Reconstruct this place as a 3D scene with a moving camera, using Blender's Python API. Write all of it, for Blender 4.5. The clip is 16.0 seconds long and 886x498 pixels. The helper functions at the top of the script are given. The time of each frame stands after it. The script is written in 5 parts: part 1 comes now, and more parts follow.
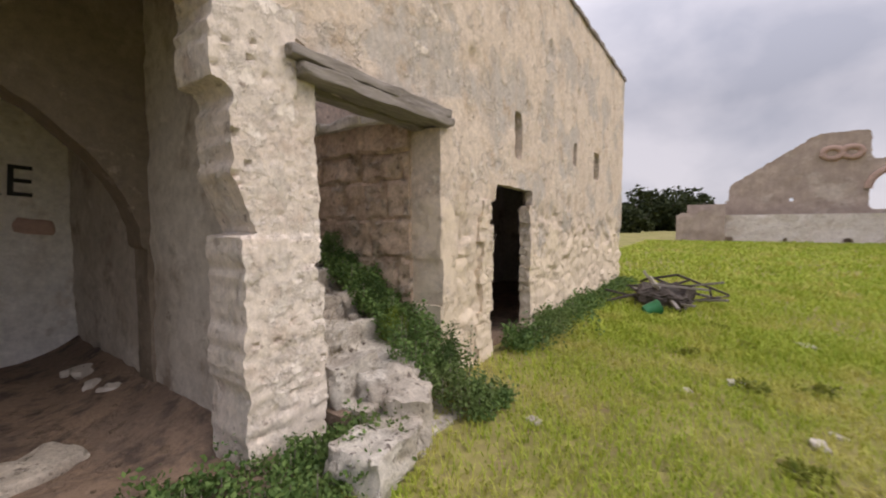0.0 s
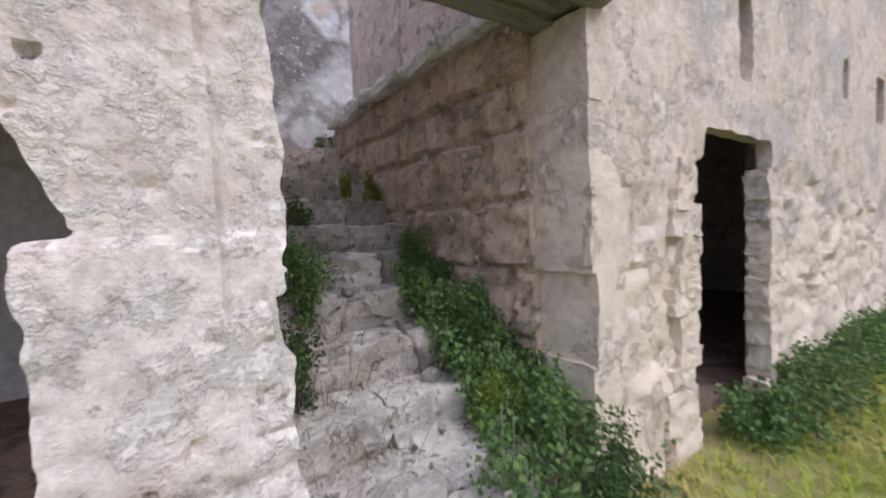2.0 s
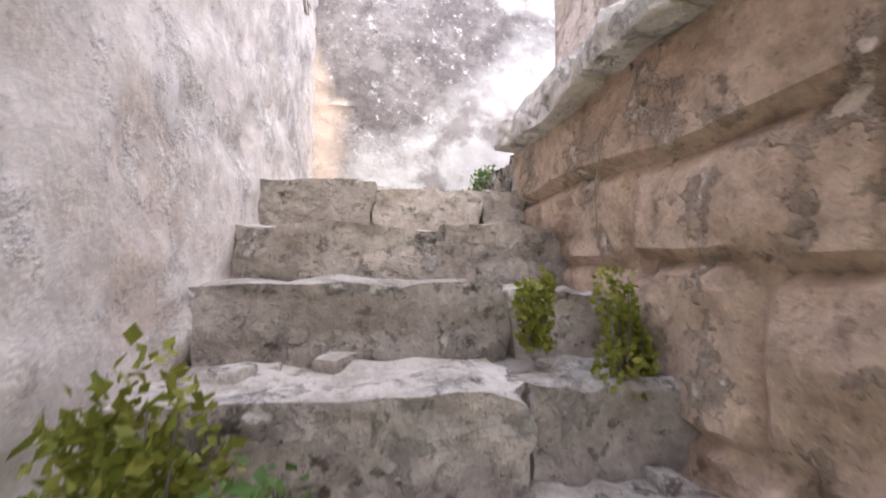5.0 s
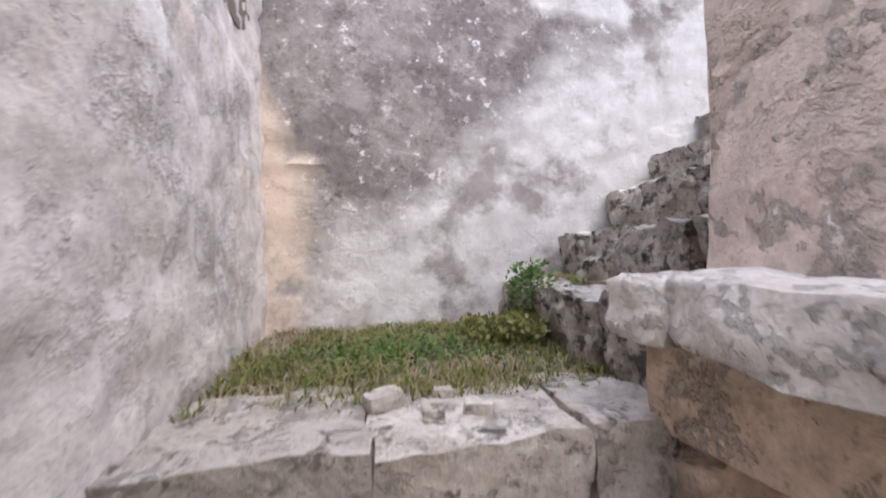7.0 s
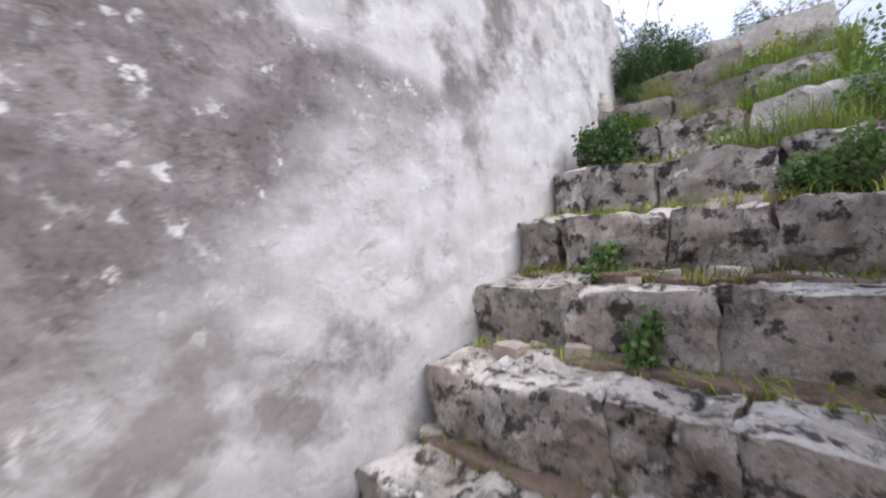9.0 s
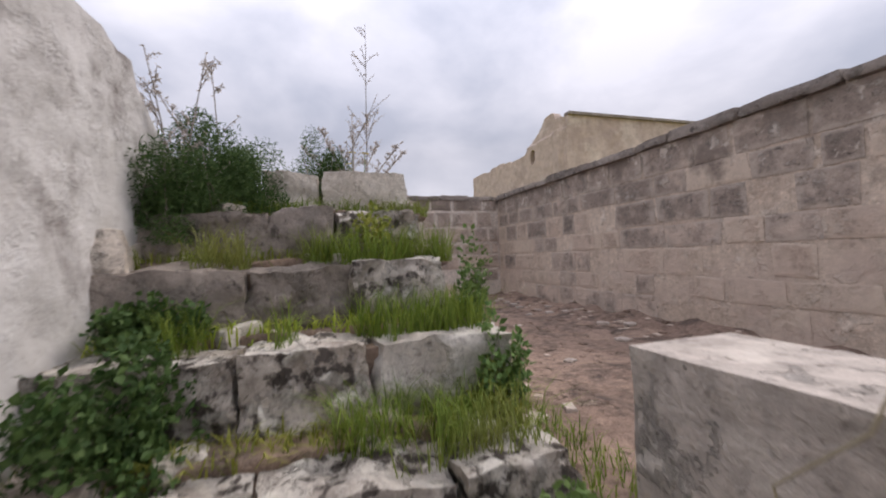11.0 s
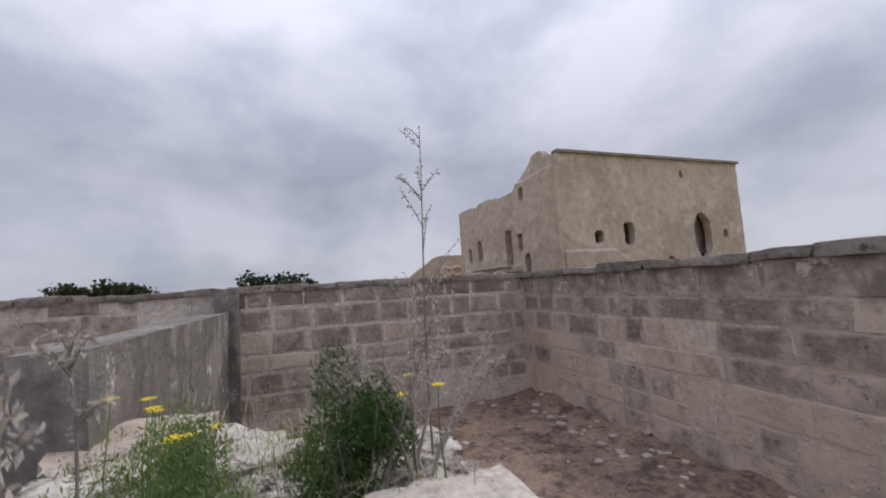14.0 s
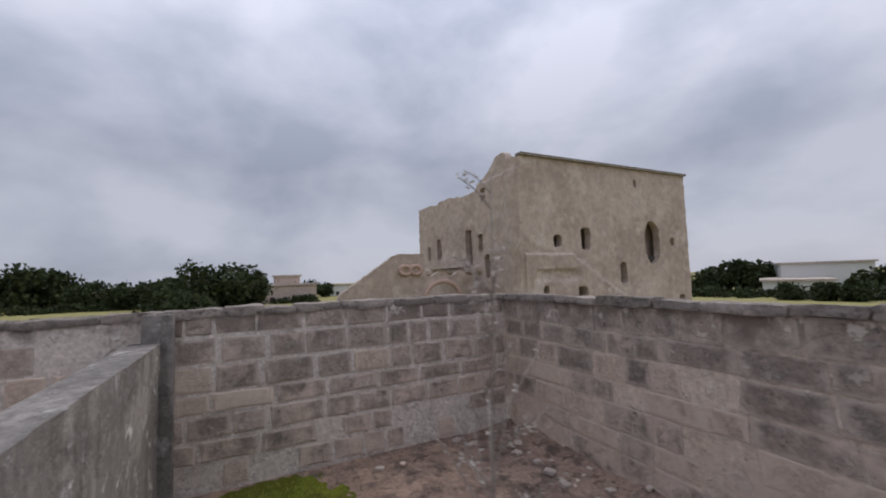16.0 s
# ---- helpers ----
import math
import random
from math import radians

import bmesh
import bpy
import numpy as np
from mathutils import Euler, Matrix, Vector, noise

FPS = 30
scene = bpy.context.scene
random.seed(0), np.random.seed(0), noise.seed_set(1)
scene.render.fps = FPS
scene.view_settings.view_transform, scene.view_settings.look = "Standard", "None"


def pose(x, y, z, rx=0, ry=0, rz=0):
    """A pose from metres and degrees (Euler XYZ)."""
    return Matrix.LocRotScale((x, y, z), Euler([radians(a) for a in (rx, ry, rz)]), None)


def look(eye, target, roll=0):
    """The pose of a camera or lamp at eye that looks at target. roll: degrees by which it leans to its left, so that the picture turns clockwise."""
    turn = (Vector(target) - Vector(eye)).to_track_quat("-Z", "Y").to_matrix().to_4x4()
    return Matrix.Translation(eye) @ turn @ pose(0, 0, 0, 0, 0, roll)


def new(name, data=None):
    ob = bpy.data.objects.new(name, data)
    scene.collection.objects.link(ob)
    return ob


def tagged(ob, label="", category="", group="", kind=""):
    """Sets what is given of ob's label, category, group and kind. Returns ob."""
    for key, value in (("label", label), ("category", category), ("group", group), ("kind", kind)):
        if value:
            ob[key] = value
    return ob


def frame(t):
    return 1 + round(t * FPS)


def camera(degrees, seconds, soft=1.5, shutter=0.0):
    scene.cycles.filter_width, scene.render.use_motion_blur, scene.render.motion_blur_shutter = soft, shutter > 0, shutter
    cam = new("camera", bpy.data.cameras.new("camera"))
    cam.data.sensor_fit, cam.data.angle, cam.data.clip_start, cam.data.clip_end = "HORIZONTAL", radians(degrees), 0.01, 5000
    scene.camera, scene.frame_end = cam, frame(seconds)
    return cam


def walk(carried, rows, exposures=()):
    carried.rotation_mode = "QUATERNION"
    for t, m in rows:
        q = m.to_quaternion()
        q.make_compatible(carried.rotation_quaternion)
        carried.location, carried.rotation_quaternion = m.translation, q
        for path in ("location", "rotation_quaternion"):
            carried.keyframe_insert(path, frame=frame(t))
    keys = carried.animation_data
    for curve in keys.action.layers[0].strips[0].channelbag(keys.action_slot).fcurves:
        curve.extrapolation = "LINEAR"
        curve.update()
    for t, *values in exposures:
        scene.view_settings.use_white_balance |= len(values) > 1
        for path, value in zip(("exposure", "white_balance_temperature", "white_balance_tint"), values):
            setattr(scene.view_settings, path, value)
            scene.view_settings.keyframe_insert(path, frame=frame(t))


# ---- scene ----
PATH = [
    (0.0, (-1.868, -2.432, 1.600), (2.221, 0.431, 1.321), -0.00),
    (0.5, (-1.479, -2.118, 1.564), (2.262, 1.179, 1.199), 1.04),
    (1.0, (-1.070, -1.929, 1.522), (2.512, 1.542, 1.177), 0.79),
    (1.5, (-0.628, -1.697, 1.511), (2.562, 2.134, 1.120), -0.04),
    (2.0, (-0.301, -1.376, 1.541), (2.415, 2.813, 1.264), -2.40),
    (2.5, (0.042, -1.053, 1.523), (1.967, 3.558, 1.348), 0.29),
    (3.0, (0.296, -0.563, 1.470), (1.589, 4.251, 1.074), 2.25),
    (3.5, (0.447, -0.021, 1.560), (1.632, 4.828, 1.272), 4.99),
    (4.0, (0.496, 0.495, 1.709), (1.472, 5.388, 2.029), 2.60),
    (6.5, (0.532, 1.805, 2.703), (1.315, 6.743, 2.668), 0.90),
    (7.0, (0.503, 2.159, 2.883), (1.509, 7.057, 2.901), -1.00),
    (7.5, (0.627, 2.399, 3.097), (2.444, 7.057, 3.088), -0.80),
    (8.0, (0.710, 2.724, 3.296), (2.885, 7.226, 3.339), 1.10),
    (8.5, (0.754, 2.974, 3.531), (3.855, 6.887, 3.252), 1.80),
    (9.0, (1.003, 3.277, 3.674), (4.576, 6.773, 3.569), -3.40),
    (9.5, (1.286, 3.545, 3.872), (5.926, 5.404, 3.977), 1.80),
    (10.0, (1.583, 3.625, 4.089), (6.580, 3.815, 4.133), -1.40),
    (12.5, (2.936, 3.782, 5.006), (7.618, 1.308, 5.218), 0.67),
    (13.0, (3.108, 3.751, 5.170), (7.743, 1.187, 5.343), 0.01),
    (13.5, (3.372, 3.710, 5.397), (8.182, 1.512, 5.737), -1.85),
    (14.0, (3.606, 3.833, 5.581), (8.561, 2.014, 6.059), -3.51),
    (14.5, (3.741, 3.872, 5.780), (8.629, 1.859, 6.153), -2.73),
    (15.0, (3.954, 3.724, 5.848), (8.614, 1.211, 6.087), -1.56),
    (15.5, (4.106, 3.665, 5.979), (8.771, 1.160, 6.227), -1.16),
    (16.0, (4.356, 3.896, 6.007), (9.088, 1.540, 6.389), -1.86),
]
cam = camera(96.1, 16.0, soft=1.9, shutter=0.3)
walk(cam, [(t, look(eye, target, roll)) for t, eye, target, roll in PATH],
     exposures=[(0.0, 0.1, 7300, 18), (0.5, 0.2, 6600, 15), (1.0, 0.24, 6350, 15), (2.0, 0.32, 6050, 19), (2.5, 0.48, 6350, 18), (3.0, 0.8, 6350, 17), (4.0, 1.75, 6400, 18), (6.5, 1.4, 6350, 16), (7.0, 1.08, 6300, 16), (7.5, 0.95, 6300, 16), (8.0, 0.88, 6250, 16), (9.0, 0.9, 6250, 15), (9.5, 0.68, 6300, 15), (10.0, 0.42, 6450, 15), (12.5, 0.17, 7800, 18), (13.5, 0.0, 7100, 15), (14.0, -0.15, 6700, 13), (16.0, -0.27, 6600, 13)])

# ---- world and light: a bright overcast sky with a veiled sun ----
world = bpy.data.worlds.new("world")
scene.world = world
world.use_nodes = True
wn, wl = world.node_tree.nodes, world.node_tree.links
sky = wn.new("ShaderNodeTexSky")
sky.sky_type = "NISHITA"
sky.sun_disc = False
sky.sun_elevation, sky.sun_rotation = radians(50), radians(195)
w_co = wn.new("ShaderNodeTexCoord")
w_map = wn.new("ShaderNodeMapping")
w_map.inputs["Scale"].default_value = (1.0, 1.0, 1.7)
wl.new(w_co.outputs["Generated"], w_map.inputs[0])
w_noise = wn.new("ShaderNodeTexNoise")
w_noise.inputs["Scale"].default_value = 2.6
w_noise.inputs["Detail"].default_value = 6.0
w_noise.inputs["Roughness"].default_value = 0.5
w_noise.inputs["Distortion"].default_value = 0.15
wl.new(w_map.outputs[0], w_noise.inputs["Vector"])
w_ramp = wn.new("ShaderNodeValToRGB")
w_ramp.color_ramp.elements[0].position, w_ramp.color_ramp.elements[0].color = 0.36, (4.1, 4.6, 5.8, 1)
w_ramp.color_ramp.elements[1].position, w_ramp.color_ramp.elements[1].color = 0.62, (6.7, 7.1, 8.3, 1)
wl.new(w_noise.outputs[0], w_ramp.inputs[0])
w_mix = wn.new("ShaderNodeMix")
w_mix.data_type = "RGBA"
w_mix.inputs["Factor"].default_value = 0.9
wl.new(sky.outputs[0], w_mix.inputs["A"])
wl.new(w_ramp.outputs[0], w_mix.inputs["B"])
# an overcast sky is brighter towards the zenith
w_xyz = wn.new("ShaderNodeSeparateXYZ")
wl.new(w_co.outputs["Generated"], w_xyz.inputs[0])
w_up = wn.new("ShaderNodeMapRange")
w_up.inputs["From Min"].default_value, w_up.inputs["From Max"].default_value = 0.25, 1.0
w_up.inputs["To Min"].default_value, w_up.inputs["To Max"].default_value = 1.0, 2.4
wl.new(w_xyz.outputs["Z"], w_up.inputs["Value"])
w_scale = wn.new("ShaderNodeVectorMath")
w_scale.operation = "SCALE"
wl.new(w_mix.outputs["Result"], w_scale.inputs[0])
wl.new(w_up.outputs[0], w_scale.inputs["Scale"])
wl.new(w_scale.outputs[0], wn["Background"].inputs[0])
wn["Background"].inputs[1].default_value = 0.095
sun = new("sun", bpy.data.lights.new("sun", "SUN"))
sun.data.energy, sun.data.angle, sun.data.color = 1.5, radians(40), (1.0, 0.94, 0.84)
sun.matrix_world = look((0, 0, 0), (-0.15, 0.62, -0.77))


# ---- materials ----
def nd(t, kind, **values):
    n = t.nodes.new(kind)
    for k, v in values.items():
        n.inputs[k.replace("_", " ")].default_value = v
    return n


def mix(t, fac, a, b, blend="MIX"):
    n = t.nodes.new("ShaderNodeMix")
    n.data_type, n.blend_type = "RGBA", blend
    for key, v in (("Factor", fac), ("A", a), ("B", b)):
        if isinstance(v, (tuple, float, int)):
            n.inputs[key].default_value = (*v, 1) if isinstance(v, tuple) else v
        else:
            t.links.new(v, n.inputs[key])
    return n.outputs["Result"]


def ramp(t, src, lo, hi, to_lo=0.0, to_hi=1.0):
    n = t.nodes.new("ShaderNodeMapRange")
    n.inputs["To Min"].default_value, n.inputs["To Max"].default_value = to_lo, to_hi
    n.inputs["From Min"].default_value, n.inputs["From Max"].default_value = lo, hi
    t.links.new(src, n.inputs["Value"])
    return n.outputs[0]


def noise_tex(t, co, scale, detail=5.0, rough=0.55, dist=0.0):
    n = nd(t, "ShaderNodeTexNoise", Scale=scale, Detail=detail, Roughness=rough, Distortion=dist)
    t.links.new(co, n.inputs["Vector"])
    return n.outputs[0]


def weathered(name, base, patch, stain, patch_at=0.55, stain_at=0.6, size=1.0, bump=0.5, rough=0.92, spots=0.0, spot_col=(0.06, 0.055, 0.05), streaks=0.0, vary=0.0, light=(0.75, 0.7, 0.62), flakes=0.62, grit=0.0, pale_tops=0.0):
    """Mineral surface: base coat, broad patches of another coat, stains, pale flakes, dark lichen spots, fine grain and relief."""
    m = bpy.data.materials.new(name)
    m.use_nodes = True
    t = m.node_tree
    bsdf = t.nodes["Principled BSDF"]
    geo = t.nodes.new("ShaderNodeNewGeometry")
    info = t.nodes.new("ShaderNodeObjectInfo")
    shift = t.nodes.new("ShaderNodeVectorMath")
    shift.operation = "MULTIPLY_ADD"
    t.links.new(info.outputs["Random"], shift.inputs[0])
    shift.inputs[1].default_value = (7.0, 13.0, 5.0) if vary else (0.0, 0.0, 0.0)
    t.links.new(geo.outputs["Position"], shift.inputs[2])
    co = shift.outputs[0]
    broad = noise_tex(t, co, 0.9 / size, 8.0, 0.62)
    mid = noise_tex(t, co, 3.2 / size, 6.0, 0.65)
    fine = noise_tex(t, co, 17.0 / size, 6.0, 0.7)
    grain = noise_tex(t, co, 90.0, 3.0, 0.7)
    col = mix(t, ramp(t, broad, patch_at - 0.02, patch_at + 0.035), base, patch)
    col = mix(t, ramp(t, mid, stain_at - 0.05, stain_at + 0.1), col, stain)
    flake = noise_tex(t, co, 4.5 / size, 8.0, 0.7)
    col = mix(t, ramp(t, flake, flakes - 0.03, flakes + 0.09), col, light)
    if streaks:
        mp = nd(t, "ShaderNodeMapping")
        mp.inputs["Scale"].default_value = (5.0, 5.0, 0.5)
        t.links.new(co, mp.inputs[0])
        st = noise_tex(t, mp.outputs[0], 1.3, 5.0, 0.6)
        sf = t.nodes.new("ShaderNodeMath")
        sf.operation = "MULTIPLY"
        sf.inputs[1].default_value = streaks
        t.links.new(ramp(t, st, 0.48, 0.66), sf.inputs[0])
        col = mix(t, sf.outputs[0], col, stain)
    col = mix(t, 1.0, col, ramp(t, fine, 0.25, 0.75, 0.74, 1.2), "MULTIPLY")
    col = mix(t, 1.0, col, ramp(t, grain, 0.2, 0.8, 0.92, 1.08), "MULTIPLY")
    if grit:
        blotch = noise_tex(t, co, 13.0, 8.0, 0.75)
        col = mix(t, 1.0, col, ramp(t, blotch, 0.33, 0.67, 1.0 - grit, 1.0 + grit * 0.75), "MULTIPLY")
        pit = noise_tex(t, co, 42.0, 4.0, 0.6)
        col = mix(t, 1.0, col, ramp(t, pit, 0.32, 0.40, 1.0 - 1.3 * grit, 1.0), "MULTIPLY")
    if pale_tops:
        # noise patches of the pale flake colour, only on faces that point up
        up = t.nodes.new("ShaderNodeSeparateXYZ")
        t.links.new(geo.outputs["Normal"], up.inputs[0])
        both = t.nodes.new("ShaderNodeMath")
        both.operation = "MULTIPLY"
        t.links.new(ramp(t, up.outputs["Z"], 0.25, 0.7, 0.0, pale_tops), both.inputs[0])
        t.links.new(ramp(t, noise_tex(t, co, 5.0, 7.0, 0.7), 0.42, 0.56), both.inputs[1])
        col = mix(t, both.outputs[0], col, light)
    if spots:
        sp = noise_tex(t, co, 8.0 / size, 6.0, 0.65)
        col = mix(t, ramp(t, sp, 0.985 - spots, 1.05 - spots), col, spot_col)
    if vary:
        hv = nd(t, "ShaderNodeHueSaturation")
        vm = t.nodes.new("ShaderNodeMapRange")
        vm.inputs["To Min"].default_value, vm.inputs["To Max"].default_value = 1.0 - vary, 1.0 + vary * 0.6
        t.links.new(info.outputs["Random"], vm.inputs["Value"])
        t.links.new(vm.outputs[0], hv.inputs["Value"])
        t.links.new(col, hv.inputs["Color"])
        col = hv.outputs[0]
    t.links.new(col, bsdf.inputs["Base Color"])
    bsdf.inputs["Roughness"].default_value = rough
    bsdf.inputs["Specular IOR Level"].default_value = 0.2
    b1 = nd(t, "ShaderNodeBump", Strength=bump, Distance=0.018)
    t.links.new(fine, b1.inputs["Height"])
    b2 = nd(t, "ShaderNodeBump", Strength=bump, Distance=0.02)
    t.links.new(ramp(t, flake, flakes - 0.02, flakes + 0.06), b2.inputs["Height"])
    b0 = nd(t, "ShaderNodeBump", Strength=bump * 0.8, Distance=0.02)
    t.links.new(ramp(t, broad, patch_at + 0.03, patch_at - 0.02), b0.inputs["Height"])
    t.links.new(b0.outputs[0], b2.inputs["Normal"])
    t.links.new(b2.outputs[0], b1.inputs["Normal"])
    b3 = nd(t, "ShaderNodeBump", Strength=bump * 0.5, Distance=0.003)
    t.links.new(grain, b3.inputs["Height"])
    t.links.new(b1.outputs[0], b3.inputs["Normal"])
    t.links.new(b3.outputs[0], bsdf.inputs["Normal"])
    return m


def leafy(name, c1, c2, c3=None, rough=0.6, through_light=0.25):
    """Leaves: each one its own tone, some of them of a third colour."""
    m = bpy.data.materials.new(name)
    m.use_nodes = True
    t = m.node_tree
    bsdf = t.nodes["Principled BSDF"]
    geo = t.nodes.new("ShaderNodeNewGeometry")
    rnd = geo.outputs["Random Per Island"]
    col = mix(t, rnd, c1, c2)
    if c3:
        patch = noise_tex(t, geo.outputs["Position"], 0.8, 6.0, 0.65)
        col = mix(t, ramp(t, patch, 0.5, 0.68), col, c3)
    t.links.new(col, bsdf.inputs["Base Color"])
    bsdf.inputs["Roughness"].default_value = rough
    bsdf.inputs["Specular IOR Level"].default_value = 0.25
    tr = t.nodes.new("ShaderNodeBsdfTranslucent")
    t.links.new(col, tr.inputs[0])
    ms = t.nodes.new("ShaderNodeMixShader")
    ms.inputs[0].default_value = through_light
    t.links.new(bsdf.outputs[0], ms.inputs[1])
    t.links.new(tr.outputs[0], ms.inputs[2])
    t.links.new(ms.outputs[0], t.nodes["Material Output"].inputs[0])
    return m


def timber(name, c1, c2):
    m = bpy.data.materials.new(name)
    m.use_nodes = True
    t = m.node_tree
    bsdf = t.nodes["Principled BSDF"]
    co = t.nodes.new("ShaderNodeTexCoord").outputs["Object"]
    mp = nd(t, "ShaderNodeMapping")
    mp.inputs["Scale"].default_value = (1.2, 22.0, 22.0)
    t.links.new(co, mp.inputs[0])
    g = noise_tex(t, mp.outputs[0], 2.0, 6.0, 0.7, 0.4)
    t.links.new(mix(t, ramp(t, g, 0.3, 0.7), c1, c2), bsdf.inputs["Base Color"])
    bsdf.inputs["Roughness"].default_value = 0.85
    b = nd(t, "ShaderNodeBump", Strength=0.7, Distance=0.02)
    t.links.new(g, b.inputs["Height"])
    t.links.new(b.outputs[0], bsdf.inputs["Normal"])
    return m


def plain(name, col, rough=0.8):
    m = bpy.data.materials.new(name)
    m.use_nodes = True
    t = m.node_tree
    b = t.nodes["Principled BSDF"]
    n = noise_tex(t, t.nodes.new("ShaderNodeNewGeometry").outputs["Position"], 9.0)
    t.links.new(mix(t, 1.0, col, ramp(t, n, 0.2, 0.8, 0.75, 1.2), "MULTIPLY"), b.inputs["Base Color"])
    b.inputs["Roughness"].default_value = rough
    return m


M_FACADE = weathered("lime_facade", (0.70, 0.60, 0.51), (0.53, 0.485, 0.445), (0.53, 0.415, 0.315), 0.54, 0.60, 1.1, 0.7, spots=0.34, spot_col=(0.46, 0.37, 0.30), streaks=0.3, light=(0.80, 0.72, 0.635), flakes=0.57, grit=0.16)
M_PIER = weathered("eroded_limestone", (0.77, 0.69, 0.62), (0.74, 0.645, 0.57), (0.58, 0.485, 0.42), 0.55, 0.60, 0.9, 0.6, spots=0.37, spot_col=(0.40, 0.335, 0.29), light=(0.85, 0.78, 0.715), flakes=0.54, grit=0.12)
M_CAP = weathered("pale_cap_stone", (0.78, 0.735, 0.675), (0.66, 0.61, 0.55), (0.56, 0.49, 0.42), 0.54, 0.60, 0.5, 0.8, spots=0.36, spot_col=(0.34, 0.29, 0.25), light=(0.85, 0.81, 0.76), flakes=0.55)
M_FADEDRED = plain("faded_red_paint", (0.50, 0.34, 0.28))
M_STAIRWALL = weathered("stair_plaster", (0.86, 0.795, 0.745), (0.52, 0.465, 0.43), (0.78, 0.65, 0.56), 0.60, 0.60, 1.5, 0.6, spots=0.33, spot_col=(0.40, 0.35, 0.32), light=(0.89, 0.85, 0.81), flakes=0.54, grit=0.16)
M_RIGHTWALL = weathered("brown_stone_wall", (0.62, 0.48, 0.37), (0.50, 0.37, 0.275), (0.37, 0.27, 0.20), 0.54, 0.57, 0.9, 0.9, spots=0.37, spot_col=(0.25, 0.185, 0.14), streaks=0.35, light=(0.74, 0.64, 0.54), flakes=0.565, grit=0.24)
M_UPPERWALL = weathered("pink_stair_plaster", (0.66, 0.55, 0.47), (0.56, 0.475, 0.415), (0.50, 0.39, 0.32), 0.54, 0.60, 0.8, 0.8, spots=0.35, spot_col=(0.33, 0.265, 0.225), streaks=0.3, light=(0.74, 0.66, 0.595), flakes=0.57, grit=0.2)
M_GREYWALL = weathered("brown_stained_plaster", (0.50, 0.445, 0.40), (0.66, 0.58, 0.50), (0.31, 0.27, 0.24), 0.53, 0.58, 0.9, 0.9, spots=0.37, spot_col=(0.21, 0.185, 0.165), streaks=0.4, light=(0.72, 0.67, 0.62), flakes=0.575, grit=0.26)
M_STONE = weathered("step_stone", (0.56, 0.50, 0.44), (0.45, 0.40, 0.35), (0.54, 0.49, 0.43), 0.5, 0.58, 0.6, 0.9, spots=0.40, spot_col=(0.20, 0.175, 0.155), vary=0.18, light=(0.70, 0.66, 0.60), flakes=0.57, grit=0.25, pale_tops=0.7)
M_BLOCK = weathered("wall_block", (0.52, 0.41, 0.33), (0.50, 0.405, 0.325), (0.35, 0.28, 0.225), 0.5, 0.56, 0.9, 0.5, spots=0.35, spot_col=(0.25, 0.20, 0.16), vary=0.14, light=(0.58, 0.495, 0.415), flakes=0.58, grit=0.2)
M_DARKBLOCK = weathered("blackened_block", (0.35, 0.285, 0.24), (0.42, 0.345, 0.29), (0.21, 0.18, 0.155), 0.5, 0.56, 0.8, 0.6, spots=0.36, spot_col=(0.15, 0.125, 0.11), vary=0.2, light=(0.52, 0.46, 0.40), flakes=0.59, grit=0.22)
M_COPING = weathered("lichened_coping", (0.25, 0.215, 0.19), (0.32, 0.275, 0.24), (0.17, 0.15, 0.13), 0.5, 0.56, 0.7, 0.9, spots=0.40, spot_col=(0.11, 0.095, 0.085), vary=0.2, light=(0.50, 0.45, 0.40), flakes=0.595)
M_MORTAR = weathered("old_mortar", (0.55, 0.47, 0.405), (0.46, 0.385, 0.33), (0.36, 0.30, 0.255), 0.52, 0.56, 0.9, 0.7, spots=0.36, spot_col=(0.26, 0.22, 0.19), streaks=0.4, light=(0.65, 0.585, 0.52), flakes=0.57)
M_PALEROCK = weathered("pale_rock", (0.64, 0.60, 0.54), (0.53, 0.48, 0.42), (0.44, 0.39, 0.34), 0.5, 0.60, 0.6, 1.0, spots=0.40, spot_col=(0.2, 0.17, 0.15), grit=0.22)
M_SOIL = weathered("dark_soil", (0.25, 0.185, 0.145), (0.31, 0.225, 0.17), (0.13, 0.10, 0.085), 0.5, 0.55, 0.7, 1.0, light=(0.38, 0.30, 0.23), flakes=0.62)
M_GROUND = weathered("meadow_soil", (0.25, 0.24, 0.08), (0.31, 0.28, 0.11), (0.27, 0.21, 0.12), 0.5, 0.58, 1.5, 0.8, light=(0.36, 0.33, 0.15), flakes=0.62)
M_CAVE = weathered("vault_plaster", (0.60, 0.555, 0.50), (0.49, 0.445, 0.39), (0.35, 0.29, 0.235), 0.54, 0.58, 1.6, 0.4, spots=0.3, spot_col=(0.24, 0.205, 0.17), light=(0.68, 0.635, 0.58), flakes=0.60)
M_TOWER = weathered("far_plaster", (0.50, 0.405, 0.35), (0.43, 0.34, 0.29), (0.58, 0.47, 0.395), 0.52, 0.58, 11.0, 0.4, spots=0.33, spot_col=(0.33, 0.26, 0.215), streaks=0.3, light=(0.60, 0.515, 0.45), flakes=0.57, grit=0.0)
M_PALEBLOCK = weathered("washed_block", (0.58, 0.475, 0.385), (0.52, 0.42, 0.335), (0.45, 0.36, 0.285), 0.5, 0.57, 0.9, 0.5, spots=0.34, spot_col=(0.34, 0.27, 0.215), vary=0.1, light=(0.67, 0.585, 0.495), flakes=0.58)
